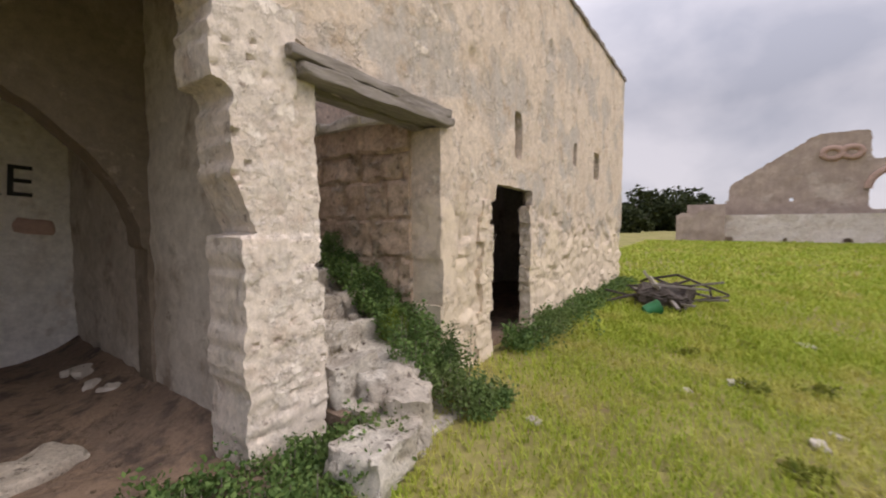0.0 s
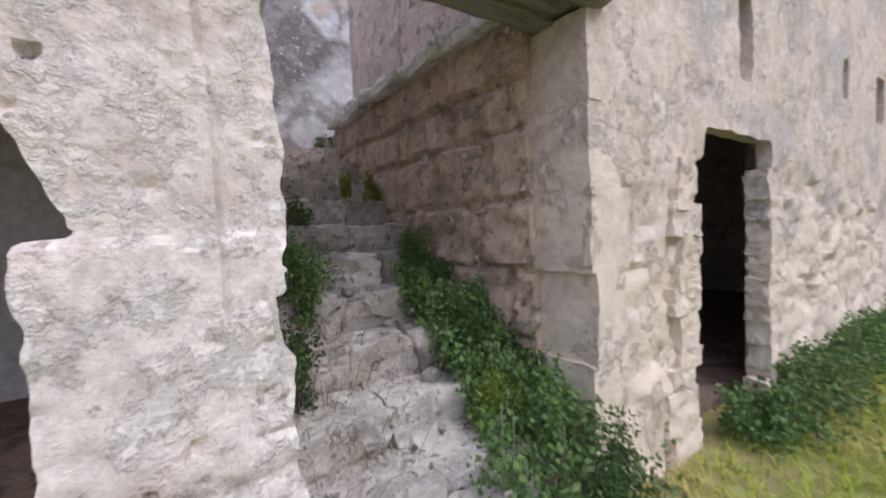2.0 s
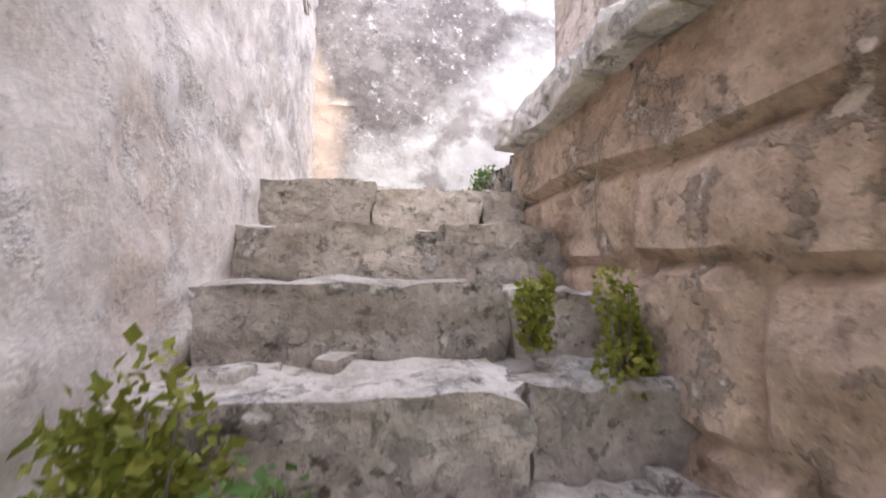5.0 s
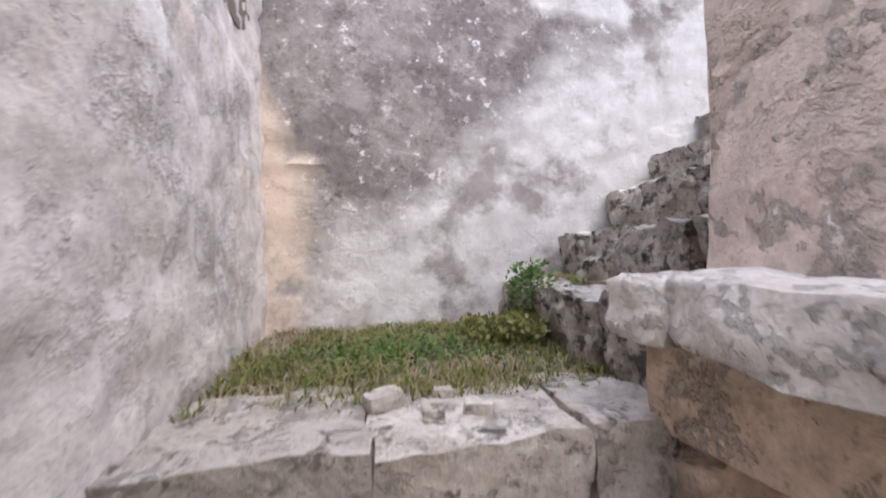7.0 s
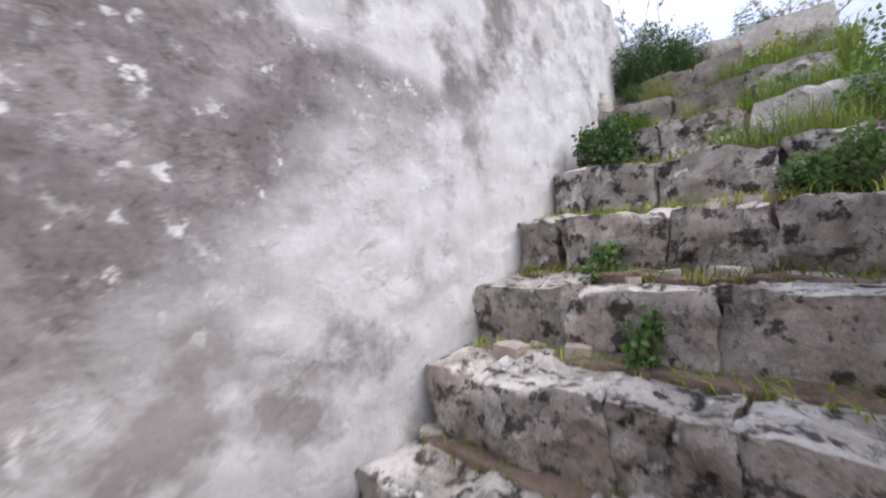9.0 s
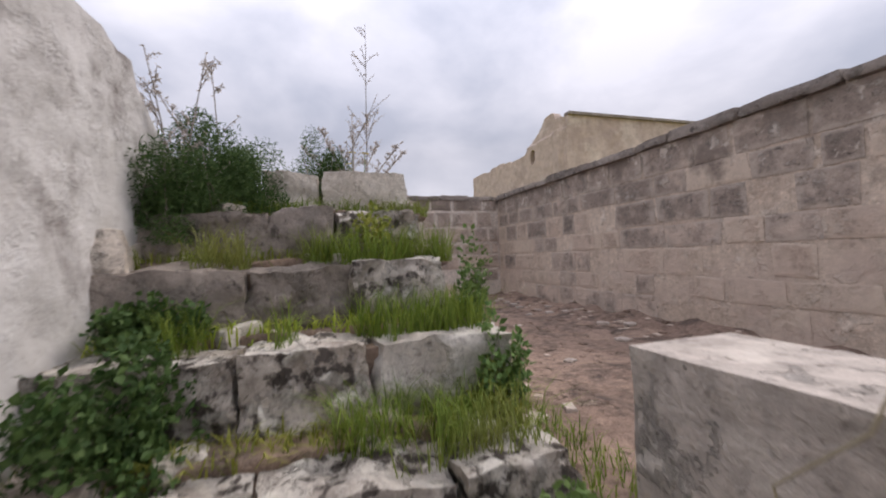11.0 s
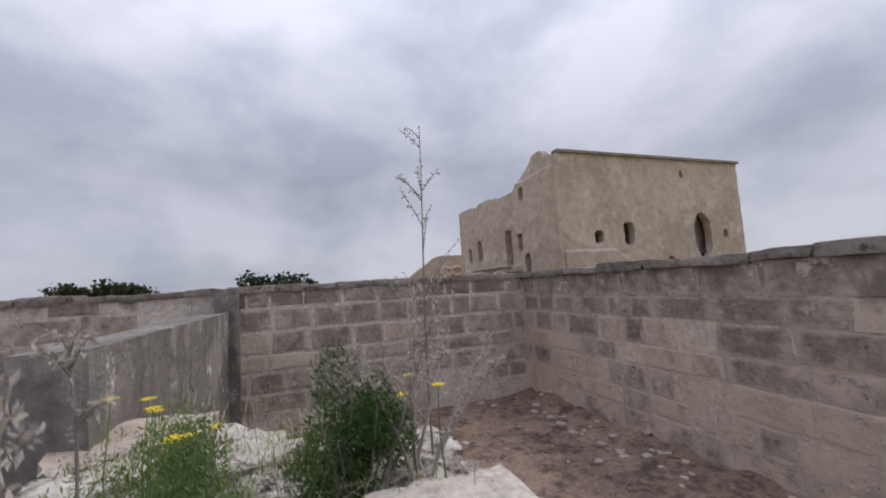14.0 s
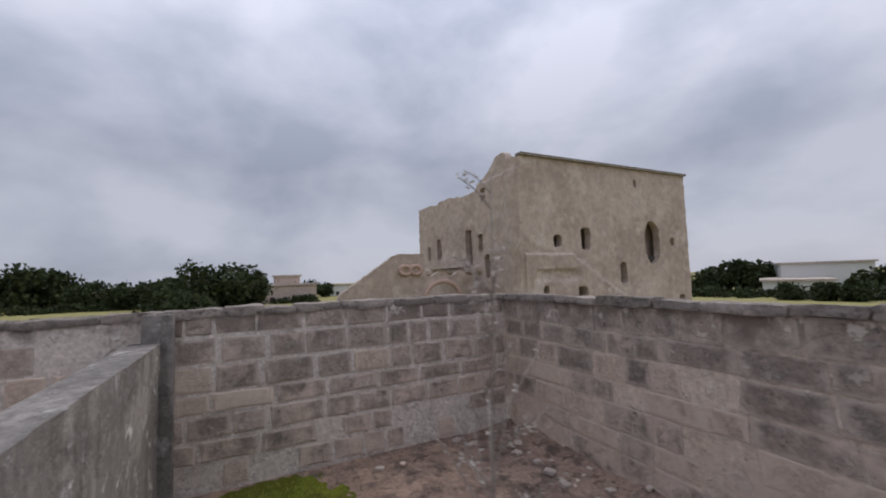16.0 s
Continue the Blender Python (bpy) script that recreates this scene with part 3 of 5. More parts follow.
def tube(verts, faces, pts, r0, r1, sides=5):
    """Adds a tapering round stem along pts to the lists."""
    base = len(verts)
    for i, p in enumerate(pts):
        p = Vector(p)
        d = (Vector(pts[min(i + 1, len(pts) - 1)]) - Vector(pts[max(i - 1, 0)])).normalized()
        s = d.cross(Vector((0.3, 0.9, 0.2))).normalized()
        k = d.cross(s)
        r = r0 + (r1 - r0) * i / (len(pts) - 1)
        for q in range(sides):
            a = 2 * math.pi * q / sides
            verts.append(p + s * r * math.cos(a) + k * r * math.sin(a))
    for i in range(len(pts) - 1):
        for q in range(sides):
            a, b = base + i * sides + q, base + i * sides + (q + 1) % sides
            faces.append((a, b, b + sides, a + sides))
    faces.append(tuple(base + (len(pts) - 1) * sides + q for q in range(sides)))


def empty(name, label, category, group=""):
    return tagged(new(name), label, category, group)

# the terrace and all that is seen from it share one survey, tied to the stair head by this matrix
TERRACE = Matrix.Translation((4.42, 3.22, 4.98)) @ Matrix.Scale(1.06, 4) @ Matrix.Translation((-5.0, -3.27, -5.325))


def settle(before):
    """Ties the things built since the given set of objects to the stair head."""
    for ob in list(scene.collection.objects):
        if ob.parent is None and ob not in before:
            ob.matrix_basis = TERRACE @ ob.matrix_basis


# ---- ground ----
def ground_z(x, y):
    """Height of the meadow."""
    r = math.hypot(x - 3, y + 2)
    z = 0.05 * fbm(x * 0.5, y * 0.5, 0.3, 2)
    if r > 9:
        z += min(0.6, (r - 9) * 0.02)
    return z


gv, gf = [], []
rings = [0.0] + [0.35 * 1.17 ** i for i in range(52)]
spokes = 72
for i, r in enumerate(rings):
    for k in range(spokes):
        a = 2 * math.pi * k / spokes
        x, y = 3 + r * math.cos(a), -2 + r * math.sin(a)
        z = ground_z(x, y)
        inside = 0.05 < y < 9.3 and -5.2 < x < 10.6
        gv.append((x, y, z - (0.12 if inside else 0.0)))
for i in range(len(rings) - 1):
    for k in range(spokes):
        k2 = (k + 1) % spokes
        gf.append((i * spokes + k, (i + 1) * spokes + k, (i + 1) * spokes + k2, i * spokes + k2))
mesh_object("ground", gv, gf, M_GROUND, kind="structure")

# ---- facade ----
FY = -0.08
FX = -4.6


def facade_hole(a, b):
    x, z = a + FX, b - 0.25
    if -0.17 < x < 1.56 and z < 2.62:
        return True
    if -0.6 < x < -0.1 and z < 2.85:
        return True
    if -3.5 < x < -0.52 and (z < 2.7 or ((x + 2.0) / 1.5) ** 2 + ((z - 2.7) / 0.4) ** 2 < 1):
        return True
    if 2.4 < x < 3.84 and z < 1.9:
        return True
    if 2.64 < x < 3.84 and 1.9 <= z < 2.14:
        return True
    if 3.2 < x < 3.46 and 2.52 < z < 3.2:
        return True
    if 5.78 < x < 6.02 and 2.75 < z < 3.2:
        return True
    return 7.25 < x < 7.7 and 2.62 < z < 3.25


def facade_shape(a, b):
    """Courses of eroded stone under the plaster near the ground, a rain-worn coping above."""
    x, z = a + FX, b - 0.25
    worn = max(0.0, min(1.0, (1.95 - z + 0.35 * noise.noise(Vector((x * 1.3, z, 4.0)))) / 0.35))
    cells, seeds = noise.voronoi(Vector((x * 2.6, z * 4.2, 0.0)))
    stone_edge = min(1.0, (cells[1] - cells[0]) * 5)
    small, chips = noise.voronoi(Vector((x * 7, z * 15, 3.0)))
    d = -0.03 * worn * (1 - stone_edge) - 0.02 * worn
    d += worn * (0.028 * noise.cell(seeds[0] * 9.1) + 0.016 * noise.cell(chips[0] * 7.7))
    if -0.75 < x < 0.02:
        d += 0.03 if z < 1.55 else 0.0
        d += 0.008 * noise.cell(chips[0] * 3.3)
    for cx, cz, r in ((4.6, 4.45, 0.14), (6.1, 4.15, 0.1), (2.1, 3.5, 0.12), (5.6, 2.0, 0.16), (4.9, 0.75, 0.22)):
        q = math.hypot(x - cx, (z - cz) * 0.8) / r
        if q < 1:
            d -= 0.07 * (1 - q * q)
    return d


def facade_thick(a, b):
    """A thin parapet above the roof, and thin masonry round the doorway."""
    x, z = a + FX, b - 0.25
    return 0.12 if z > 3.4 or (2.2 < x < 4.3 and z < 2.35) else 0.36


wall_facade = relief("wall_facade", (FX, FY, -0.25), (1, 0, 0), (0, 0, 1), (0, -1, 0), 14.9, 5.93, M_FACADE, 0.05, facade_thick, facade_hole, 0.010, 0.02, facade_shape)


def pier_hole(a, b):
    """Ragged edges of the pier: a bite on the room side, crumbled stones on the stair side."""
    x, z = a - 0.84, b - 0.25
    wob = lambda k: 0.010 * noise.noise(Vector((k, z * 3.1, 1))) + 0.008 * noise.noise(Vector((k, z * 11, 2))) + 0.010 * noise.cell(Vector((k, z * 6.5, 3)))
    left = -0.635 + wob(2.0) + (0.12 * (1.86 - z) / 0.3 if 1.56 < z < 1.86 else 0.0) - (0.02 if z > 1.86 else 0.0) - (0.10 if z > 2.42 else 0.0) + 0.05 * max(0.0, 0.6 - z)
    right = -0.04 + 0.4 * wob(7.0) - (0.05 if 1.2 < z < 1.36 else 0.0)
    return x < left or x > right


def pier_shape(a, b):
    x, z = a - 0.84, b - 0.25
    thin = noise.voronoi(Vector((x * 3, z * 22, 3.0)))[1]
    pits = noise.voronoi(Vector((x * 8, z * 11, 1.0)))[0]
    d = 0.009 * noise.cell(thin[0] * 7.7) * (1.0 if z < 1.0 else 0.25) + 0.008 * noise.noise(Vector((x * 4, z * 5, 2)))
    if pits[0] < 0.2:
        d -= 0.06 * (1 - pits[0] / 0.2)
    d += 0.025 if z < 1.53 + 0.02 * noise.noise(Vector((x * 9, 0, 0))) else 0.0
    d -= 0.035 if x > -0.22 + 0.05 * noise.noise(Vector((z * 2, 3, 1))) and z > 1.3 else 0.0
    return d + (0.012 if -0.42 < x < -0.34 else 0.0)


relief("wall_pier", (-0.84, FY - 0.02, -0.25), (1, 0, 0), (0, 0, 1), (0, -1, 0), 0.84, 3.25, M_PIER, 0.025, 0.42, pier_hole, 0.006, 0.022, pier_shape)
qr = random.Random(8)
for edge, inward, z_top, deep in ((1.42, 1, 2.60, 0.44), (2.52, -1, 1.92, 0.2), (3.72, 1, 1.9, 0.17)):
    z = -0.15
    while z < z_top - 0.05:
        h = min(qr.uniform(0.10, 0.3) if edge > 2 else qr.uniform(0.3, 0.55), z_top - z)
        w = qr.uniform(0.2, 0.34)
        back = qr.choice((0.0, 0.0, 0.012, 0.03, -0.02)) + (0.05 if edge > 2 else 0.0) * qr.uniform(-1, 1)
        x = edge + inward * (back + w / 2)
        stone("quoin_stone", x, FY + deep / 2 - 0.02 + qr.uniform(-0.008, 0.008), z - 0.012, w, deep, h + 0.03, 2000 + qr.randrange(900), M_FACADE, wall_facade, turn=qr.uniform(-0.6, 0.6), amp=0.012 if edge < 2 else 0.022, n=11, round_off=0.04)
        z += h
relief("wall_end", (10.3, 9.4, -0.25), (0, -1, 0), (0, 0, 1), (1, 0, 0), 9.4, 5.9, M_FACADE, 0.2, 0.02)

# weathered lintel beams over the stair opening
lintel = empty("lintel_beam", "cracked grey timber lintel over the stair opening", "beam")
for k, (dy, dz, sy, sz, x0, x1) in enumerate(((-0.09, 0.085, 0.12, 0.075, -0.3, 1.5), (-0.1, -0.01, 0.13, 0.085, -0.22, 1.56), (0.05, 0.02, 0.14, 0.13, -0.22, 1.5), (0.21, 0.0, 0.14, 0.13, -0.2, 1.5))):
    v, f = rough_stone(x1 - x0, sy, sz, 40 + k, 0.024, 14, 0.08)
    ob = mesh_object("timber", v, f, M_WOOD, lintel)
    ob.matrix_basis = pose((x0 + x1) / 2, FY + dy + sy / 2 - 0.02, 2.60 + dz, 0, 0, 0)

# ---- the vaulted room beside the stairs ----
relief("wall_room_right", (-0.5, 0.3, -0.2), (0, 1, 0), (0, 0, 1), (-1, 0, 0), 4.0, 4.2, M_CAVE, 0.12, 0.2, amp=0.03)
relief("wall_room_back", (-4.6, 4.0, -0.2), (1, 0, 0), (0, 0, 1), (0, -1, 0), 4.4, 4.2, M_WHITEWALL, 0.1, 0.3, amp=0.025)
relief("wall_room_left", (-4.4, 0.3, -0.2), (0, 1, 0), (0, 0, 1), (1, 0, 0), 4.0, 4.2, M_CAVE, 0.15, 0.2, amp=0.03)
# arch wall and ceiling carry painted shade in their base colour
relief("wall_room_arch", (-4.4, 1.6, -0.2), (1, 0, 0), (0, 0, 1), (0, -1, 0), 3.92, 4.2, M_VAULTSHADE, 0.05, 0.3,
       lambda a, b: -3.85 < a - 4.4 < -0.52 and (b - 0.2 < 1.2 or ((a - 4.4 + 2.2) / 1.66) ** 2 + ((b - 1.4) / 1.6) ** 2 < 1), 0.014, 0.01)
box("ceiling_room", -4.6, -0.02, 0.3, 4.3, 3.9, 4.15, M_VAULTSHADE, kind="structure")
fv, ff = [], []
for i in range(37):
    for j in range(37):
        x, y = -4.5 + 4.05 * i / 36, FY - 0.25 + 4.35 * j / 36
        fv.append((x, y, 0.06 + 0.05 * fbm(x * 1.6, y * 1.6, 1, 3) + 0.22 * max(0, (x + 1.2) / 0.75) ** 2 * (0.3 + 0.7 * (y > 0.3)) * (x > -1.2) - (0.1 if j == 0 else 0)))
for i in range(36):
    for j in range(36):
        a = i * 37 + j
        ff.append((a, a + 37, a + 38, a + 1))
mesh_object("floor_room", fv, ff, M_SOIL, kind="structure")
stone("stone_slab", -1.4, 1.05, 0.05, 0.5, 0.32, 0.08, 3, M_PALEROCK, turn=20, label="flat pale stone lying on the dirt floor", category="stone")
rng = np.random.default_rng(5)
for k in range(14):
    stone("rubble_stone", rng.uniform(-0.85, -0.58), rng.uniform(1.95, 3.0), 0.1, rng.uniform(0.05, 0.13), rng.uniform(0.05, 0.12), rng.uniform(0.04, 0.09), 60 + k, M_CAVE, turn=rng.uniform(0, 180), n=4,
          label="grey rubble stone on the vault's dirt floor", category="stone", group="rubble in the vault")


def painted(name, word, x, z, size, turn, mat, label):
    cu = bpy.data.curves.new(name, "FONT")
    cu.body, cu.size, cu.extrude = word, size, 0.002
    tmp = bpy.data.objects.new(name, cu)
    me = bpy.data.meshes.new_from_object(tmp)
    bpy.data.objects.remove(tmp)
    me.materials.append(mat)
    ob = new(name, me)
    ob.matrix_world = pose(x, 3.955, z, 90, turn, 0)
    return tagged(ob, label, "graffiti")


painted("graffiti", "RE", -1.36, 1.96, 0.5, 3, M_INK, "black spray-painted letters on the vault wall")
v, f = rough_stone(0.34, 0.012, 0.16, 77, 0.02, 5, 0.9)
mesh_object("red_stain", v, f, M_FADEDRED, label="faded red paint patch on the vault wall", category="stain").matrix_basis = pose(-0.82, 3.965, 1.52, 0, 8, 0)

# ---- stairwell walls ----
def left_shape(a, b):
    c, seeds = noise.voronoi(Vector((a * 3.4, b * 4.6, 3.0)))
    return 0.012 * noise.cell(seeds[0] * 8.3) + 0.012 * min(1, (c[1] - c[0]) * 4) + 0.03 * noise.noise(Vector((a * 1.2, b * 1.2, 7)))


relief("wall_stair_left", (0.0, 0.28, -0.2), (0, 1, 0), (0, 0, 1), (1, 0, 0), 4.14, 4.7, M_STAIRWALL, 0.05, 0.28, None, 0.014, shape=left_shape)


def right_shape(a, b):
    """Coursed rubble low down, a moulded band at the top."""
    z = b - 0.2
    if z > 2.42:
        return 0.03 + 0.012 * noise.noise(Vector((a * 4, z * 4, 2)))
    if z > 2.385:
        return -0.03
    row = math.floor(z / 0.42)
    q = (z / 0.42) % 1.0
    col = (a / 0.62 + row * 0.37) % 1.0
    joint = min(q, 1 - q) * 0.42 < 0.022 or min(col, 1 - col) * 0.62 < 0.018
    chips = noise.voronoi(Vector((a * 6, z * 9, 5.0)))[1]
    return (-0.035 if joint else 0.0) + 0.02 * noise.noise(Vector((a * 3, z * 6, 5))) + 0.014 * noise.cell(chips[0] * 5.3)


RW = Vector((-0.046, 1.0, 0.0)).normalized()
relief("wall_stair_right", (1.38, 0.28, -0.2), RW, (0, 0, 1), (-RW.y, RW.x, 0), 2.78, 2.92, M_RIGHTWALL, 0.035, 0.5, None, 0.012, shape=right_shape,
       top=lambda a: 2.92 - 0.04 * noise.noise(Vector((a * 2, 0, 0))))
relief("wall_stair_upper", (1.43, 0.28, 2.6), (0, 1, 0), (0, 0, 1), (-1, 0, 0), 2.80, 1.69, M_UPPERWALL, 0.05, 0.4, None, 0.016)


ledge = tagged(new("wall_ledge_cap"), "", "", "", "structure")
y = 0.32
while y < 2.95:
    w = min(qr.uniform(0.35, 0.7), 3.06 - y)
    deep = 0.15 if y > 2.3 else 0.11
    stone("cap_stone", 1.395 - 0.046 * (y - 0.28), y + w / 2, 2.82 - deep, 0.32, w + 0.01, deep, 2900 + int(y * 30), M_CAP, ledge, amp=0.025, n=9, round_off=0.45)
    y += w


def back_top(a):
    x = a - 0.5
    return 3.95 if x < 3.5 else (3.95 - 0.04 * (x - 3.5) if x < 4.1 else max(2.0, 3.9 - 0.75 * (x - 4.1) - 2.4 * max(0, x - 4.5)))


def back_shape(a, b):
    """The old coat stands proud above a lip beside the corner; elsewhere the render is finely pitted."""
    x, z = a - 0.5, b + 1.4
    lip = 3.36 - 0.03 * x
    d = 0.010 * noise.noise(Vector((x * 9, z * 9, 3))) + 0.008 * noise.noise(Vector((x * 22, z * 22, 5)))
    if x < 0.75:
        fade = min(1.0, (0.75 - x) / 0.5)
        lip += 0.03 * noise.noise(Vector((x * 5, 0, 9)))
        d += fade * (0.018 if z > lip + 0.05 + 0.25 * max(0.0, 0.4 - x) else (0.016 if abs(z - lip) < 0.02 else 0.0))
    return d


relief("wall_back", (-0.5, 4.4, 1.4), (1, 0, 0), (0, 0, 1), (0, -1, 0), 5.3, 3.95, M_BACKWALL, 0.04, 0.35, None, 0.013, shape=back_shape, top=back_top)
relief("wall_flight_right", (1.44, 3.085, 1.8), (1, 0, 0), (0, 0, 1), (0, 1, 0), 1.46, 2.49, M_GREYWALL, 0.05, 0.3, None, 0.014)
box("wall_rear", -0.5, 10.5, 9.2, 9.4, -0.2, 5.6, M_FACADE, kind="structure")

# ---- flight 1: worn stone steps between the walls ----
flight = empty("lower_stairs", "worn limestone steps overgrown with weeds between two walls", "stairs")
rng = np.random.default_rng(11)
part_core = bmesh.new()
for k in range(11):
    y, z = 3.02 - 0.335 * k, 2.46 - 0.22 * k
    add_box(part_core, 0.0, 1.38, y + 0.1, y + 0.5, -0.3, z - 0.03)
tagged(part("step_core", part_core, M_SOIL, flight), kind="stuff")
for k in range(12):
    y, z = 3.02 - 0.335 * k, 2.46 - 0.22 * k
    x = 0.0 if k < 10 else 0.12
    wide = 1.38 if k < 9 else 1.1
    while x < wide - 0.08:
        w = min(rng.uniform(0.45, 0.95), wide - x)
        if wide - x - w < 0.2:
            w = wide - x
        j = rng.uniform(-0.02, 0.02)
        stone("step_stone", x + w / 2, y + 0.2 + j, z - 0.235 + rng.uniform(-0.012, 0.012), w - 0.004, 0.44, 0.235, 100 + 7 * k + int(x * 10), M_STONE if k < 8 else M_PALEROCK, flight,
              turn=rng.uniform(-2, 2), amp=0.022 + 0.003 * k, n=11, round_off=0.1 + 0.025 * k)
        x += w
box("floor_landing", 0.0, 1.6, 3.1, 4.4, 2.1, 2.44, M_SOIL, kind="structure")

# ---- flight 2: lichen-spotted blocks climbing to the roof ----
flight2 = empty("upper_stairs", "lichen-spotted stone block steps climbing to the roof terrace", "stairs")
core2 = bmesh.new()


def tread(k):
    """Front edge and height of an upper step; the last ones are a little lower."""
    return 1.33 + 0.345 * k, 2.71 + 0.257 * k - 0.012 * max(0, k - 5)


for k in range(9):
    x, z = tread(k)
    add_box(core2, x + 0.1, x + 0.5 + (1.2 if k == 8 else 0), 3.13 if k < 7 else 3.27, 4.42 if k < 7 else 4.66, 2.0, z - 0.03 - (0.05 if k == 8 else 0))
tagged(part("step_core", core2, M_SOIL, flight2), kind="stuff")
for k in range(9):
    x, z = tread(k)
    y = 3.10 if k < 7 else 3.24
    end = 4.4
    while y < end - 0.08:
        w = min(rng.uniform(0.26, 0.5), end - y)
        if end - y - w < 0.18:
            w = end - y
        stone("step_stone", x + 0.21 + rng.uniform(-0.025, 0.025), y + w / 2, z - 0.265 + rng.uniform(-0.012, 0.012), 0.44, w - 0.005, 0.265, 300 + 9 * k + int(y * 10), M_PALEROCK if k == 6 and y < 3.4 else M_COPING if k >= 7 and y > 3.5 else M_LICHEN, flight2,
              turn=rng.uniform(-4, 4) if k < 2 else rng.uniform(-2, 2), amp=0.036 if k < 5 else 0.03, n=12, round_off=0.13)
        y += w
for k in range(9):
    x, z = tread(k)
    stone("tread_soil", x + 0.36, 3.75, z - 0.03, 0.24, 1.26, 0.05, 480 + k, M_SOIL, flight2, amp=0.02, n=9, round_off=0.6)
for k in range(46):
    st = qr.randrange(0, 9)
    s = qr.uniform(0.03, 0.10)
    stone("loose_stone", tread(st)[0] + qr.uniform(0.2, 0.4), qr.uniform(3.15, 4.35), tread(st)[1] - 0.015, s * 1.4, s, s * 0.7, 3300 + k, (M_STONE, M_PALEROCK, M_MORTAR)[k % 3], turn=qr.uniform(0, 180), amp=0.012, n=4, round_off=0.4, label="loose broken stone on a worn tread", category="stone", group="loose stones on the steps")
for k in range(30):
    st = qr.randrange(0, 9)
    s = qr.uniform(0.03, 0.08)
    stone("loose_stone", qr.uniform(0.1, 1.25), 3.02 - 0.335 * st + qr.uniform(0.1, 0.3), 2.46 - 0.22 * st - 0.012, s * 1.4, s, s * 0.6, 3400 + k, (M_STONE, M_PALEROCK)[k % 2], turn=qr.uniform(0, 180), amp=0.012, n=4, round_off=0.4, label="loose broken stone on a worn tread", category="stone", group="loose stones on the steps")
# rubble head of the stair wall
built = set(scene.collection.objects)
for i, (x, y, z, sx, sy, sz, tn) in enumerate(((5.75, 3.46, 4.98, 0.62, 0.46, 0.27, 6), (6.2, 3.55, 4.9, 0.5, 0.5, 0.3, 25), (5.75, 4.05, 4.98, 0.6, 0.5, 0.2, -12), (6.3, 4.25, 4.98, 0.7, 0.6, 0.26, 30), (6.0, 4.55, 5.05, 0.5, 0.4, 0.24, 5),
                                               (5.4, 4.5, 4.98, 0.5, 0.4, 0.22, 40), (6.5, 4.55, 4.9, 0.5, 0.6, 0.4, 15), (5.0, 4.55, 4.9, 0.5, 0.4, 0.3, 70))):
    stone("wall_stone", x, y, z, sx, sy, sz, 500 + i, (M_LICHEN, M_LICHEN, M_LICHEN, M_PALEROCK, M_LICHEN, M_LICHEN, M_MORTAR, M_LICHEN)[i], turn=tn, amp=0.045, n=11, round_off=0.3, label="weathered lichen-spotted stone on the broken wall top", category="stone", group="stones of the broken wall")
# squared blocks that close the head of the steps, a narrow gap between them
stone("squared_block", 5.205, 3.485, 5.0, 0.41, 0.43, 0.325, 541, M_CLEANBLOCK, amp=0.012, n=14, round_off=0.07, label="clean squared pale limestone block on the stair head", category="stone block", group="squared blocks")
stone("squared_block", 5.22, 3.855, 5.0, 0.38, 0.27, 0.31, 542, M_CLEANBLOCK, turn=2, amp=0.02, n=12, round_off=0.12, label="worn squared limestone block half hidden in weeds", category="stone block", group="squared blocks")
box("wall_rubble_core", 5.42, 6.5, 3.35, 4.68, 3.9, 5.02, M_MORTAR, kind="structure")
stone("wall_stone", 4.75, 4.6, 4.5, 0.8, 0.5, 0.5, 530, M_STONE, turn=5, amp=0.05, n=9, round_off=0.5, label="dark lichen-covered stone beside the steps", category="stone", group="stones of the broken wall")
stone("wall_stone", 5.45, 5.0, 4.6, 0.7, 0.5, 0.75, 531, M_MORTAR, turn=-8, amp=0.04, n=9, round_off=0.3, label="tall grey wall remnant behind the bushes", category="stone", group="stones of the broken wall")

# ---- roof terrace ----
def terrace_z(x, y):
    return 4.05 + 0.025 * fbm(x * 0.9, y * 0.9, 2, 3) + 0.09 * max(0.0, 1 - (y - 0.3) / 0.8) ** 2 * (1.0 + 1.0 * fbm(x * 2.5, y * 3.5, 4, 3))


tv, tf = [], []
for i in range(91):
    for j in range(51):
        x, y = 2.53 + 7.62 * i / 90, 0.2 + 4.53 * j / 50
        tv.append((x, y, terrace_z(x, y)))
for i in range(90):
    for j in range(50):
        a = i * 51 + j
        x, y = 2.53 + 7.62 * (i + 0.5) / 90, 0.2 + 4.53 * (j + 0.5) / 50
        if x < 5.2 and y > 3.02:
            continue
        tf.append((a, a + 51, a + 52, a + 1))
mesh_object("floor_terrace", tv, tf, M_ROOFSOIL, kind="structure")
box("floor_roof_rear", 5.3, 10.1, 4.95, 9.2, 4.2, 4.55, M_SOIL, kind="structure")

wall_parapet = relief("wall_parapet", (2.5, 0.30, 3.9), (1, 0, 0), (0, 0, 1), (0, 1, 0), 7.62, 2.09, M_PARAPET, 0.07, 0.05, None, 0.0012)
wall_far = relief("wall_far", (10.12, 0.3, 3.9), (0, 1, 0), (0, 0, 1), (-1, 0, 0), 8.9, 2.09, M_JOINT, 0.07, 0.3, None, 0.0012)
relief("wall_partition", (6.4, 4.7, 3.95), (1, 0, 0), (0, 0, 1), (0, -1, 0), 3.72, 1.76, M_PARTITION, 0.06, 0.28, None, 0.012)
box("wall_pilaster", 10.0, 10.15, 4.58, 4.86, 3.95, 6.0, M_PARTITION, kind="structure")
settle(built)
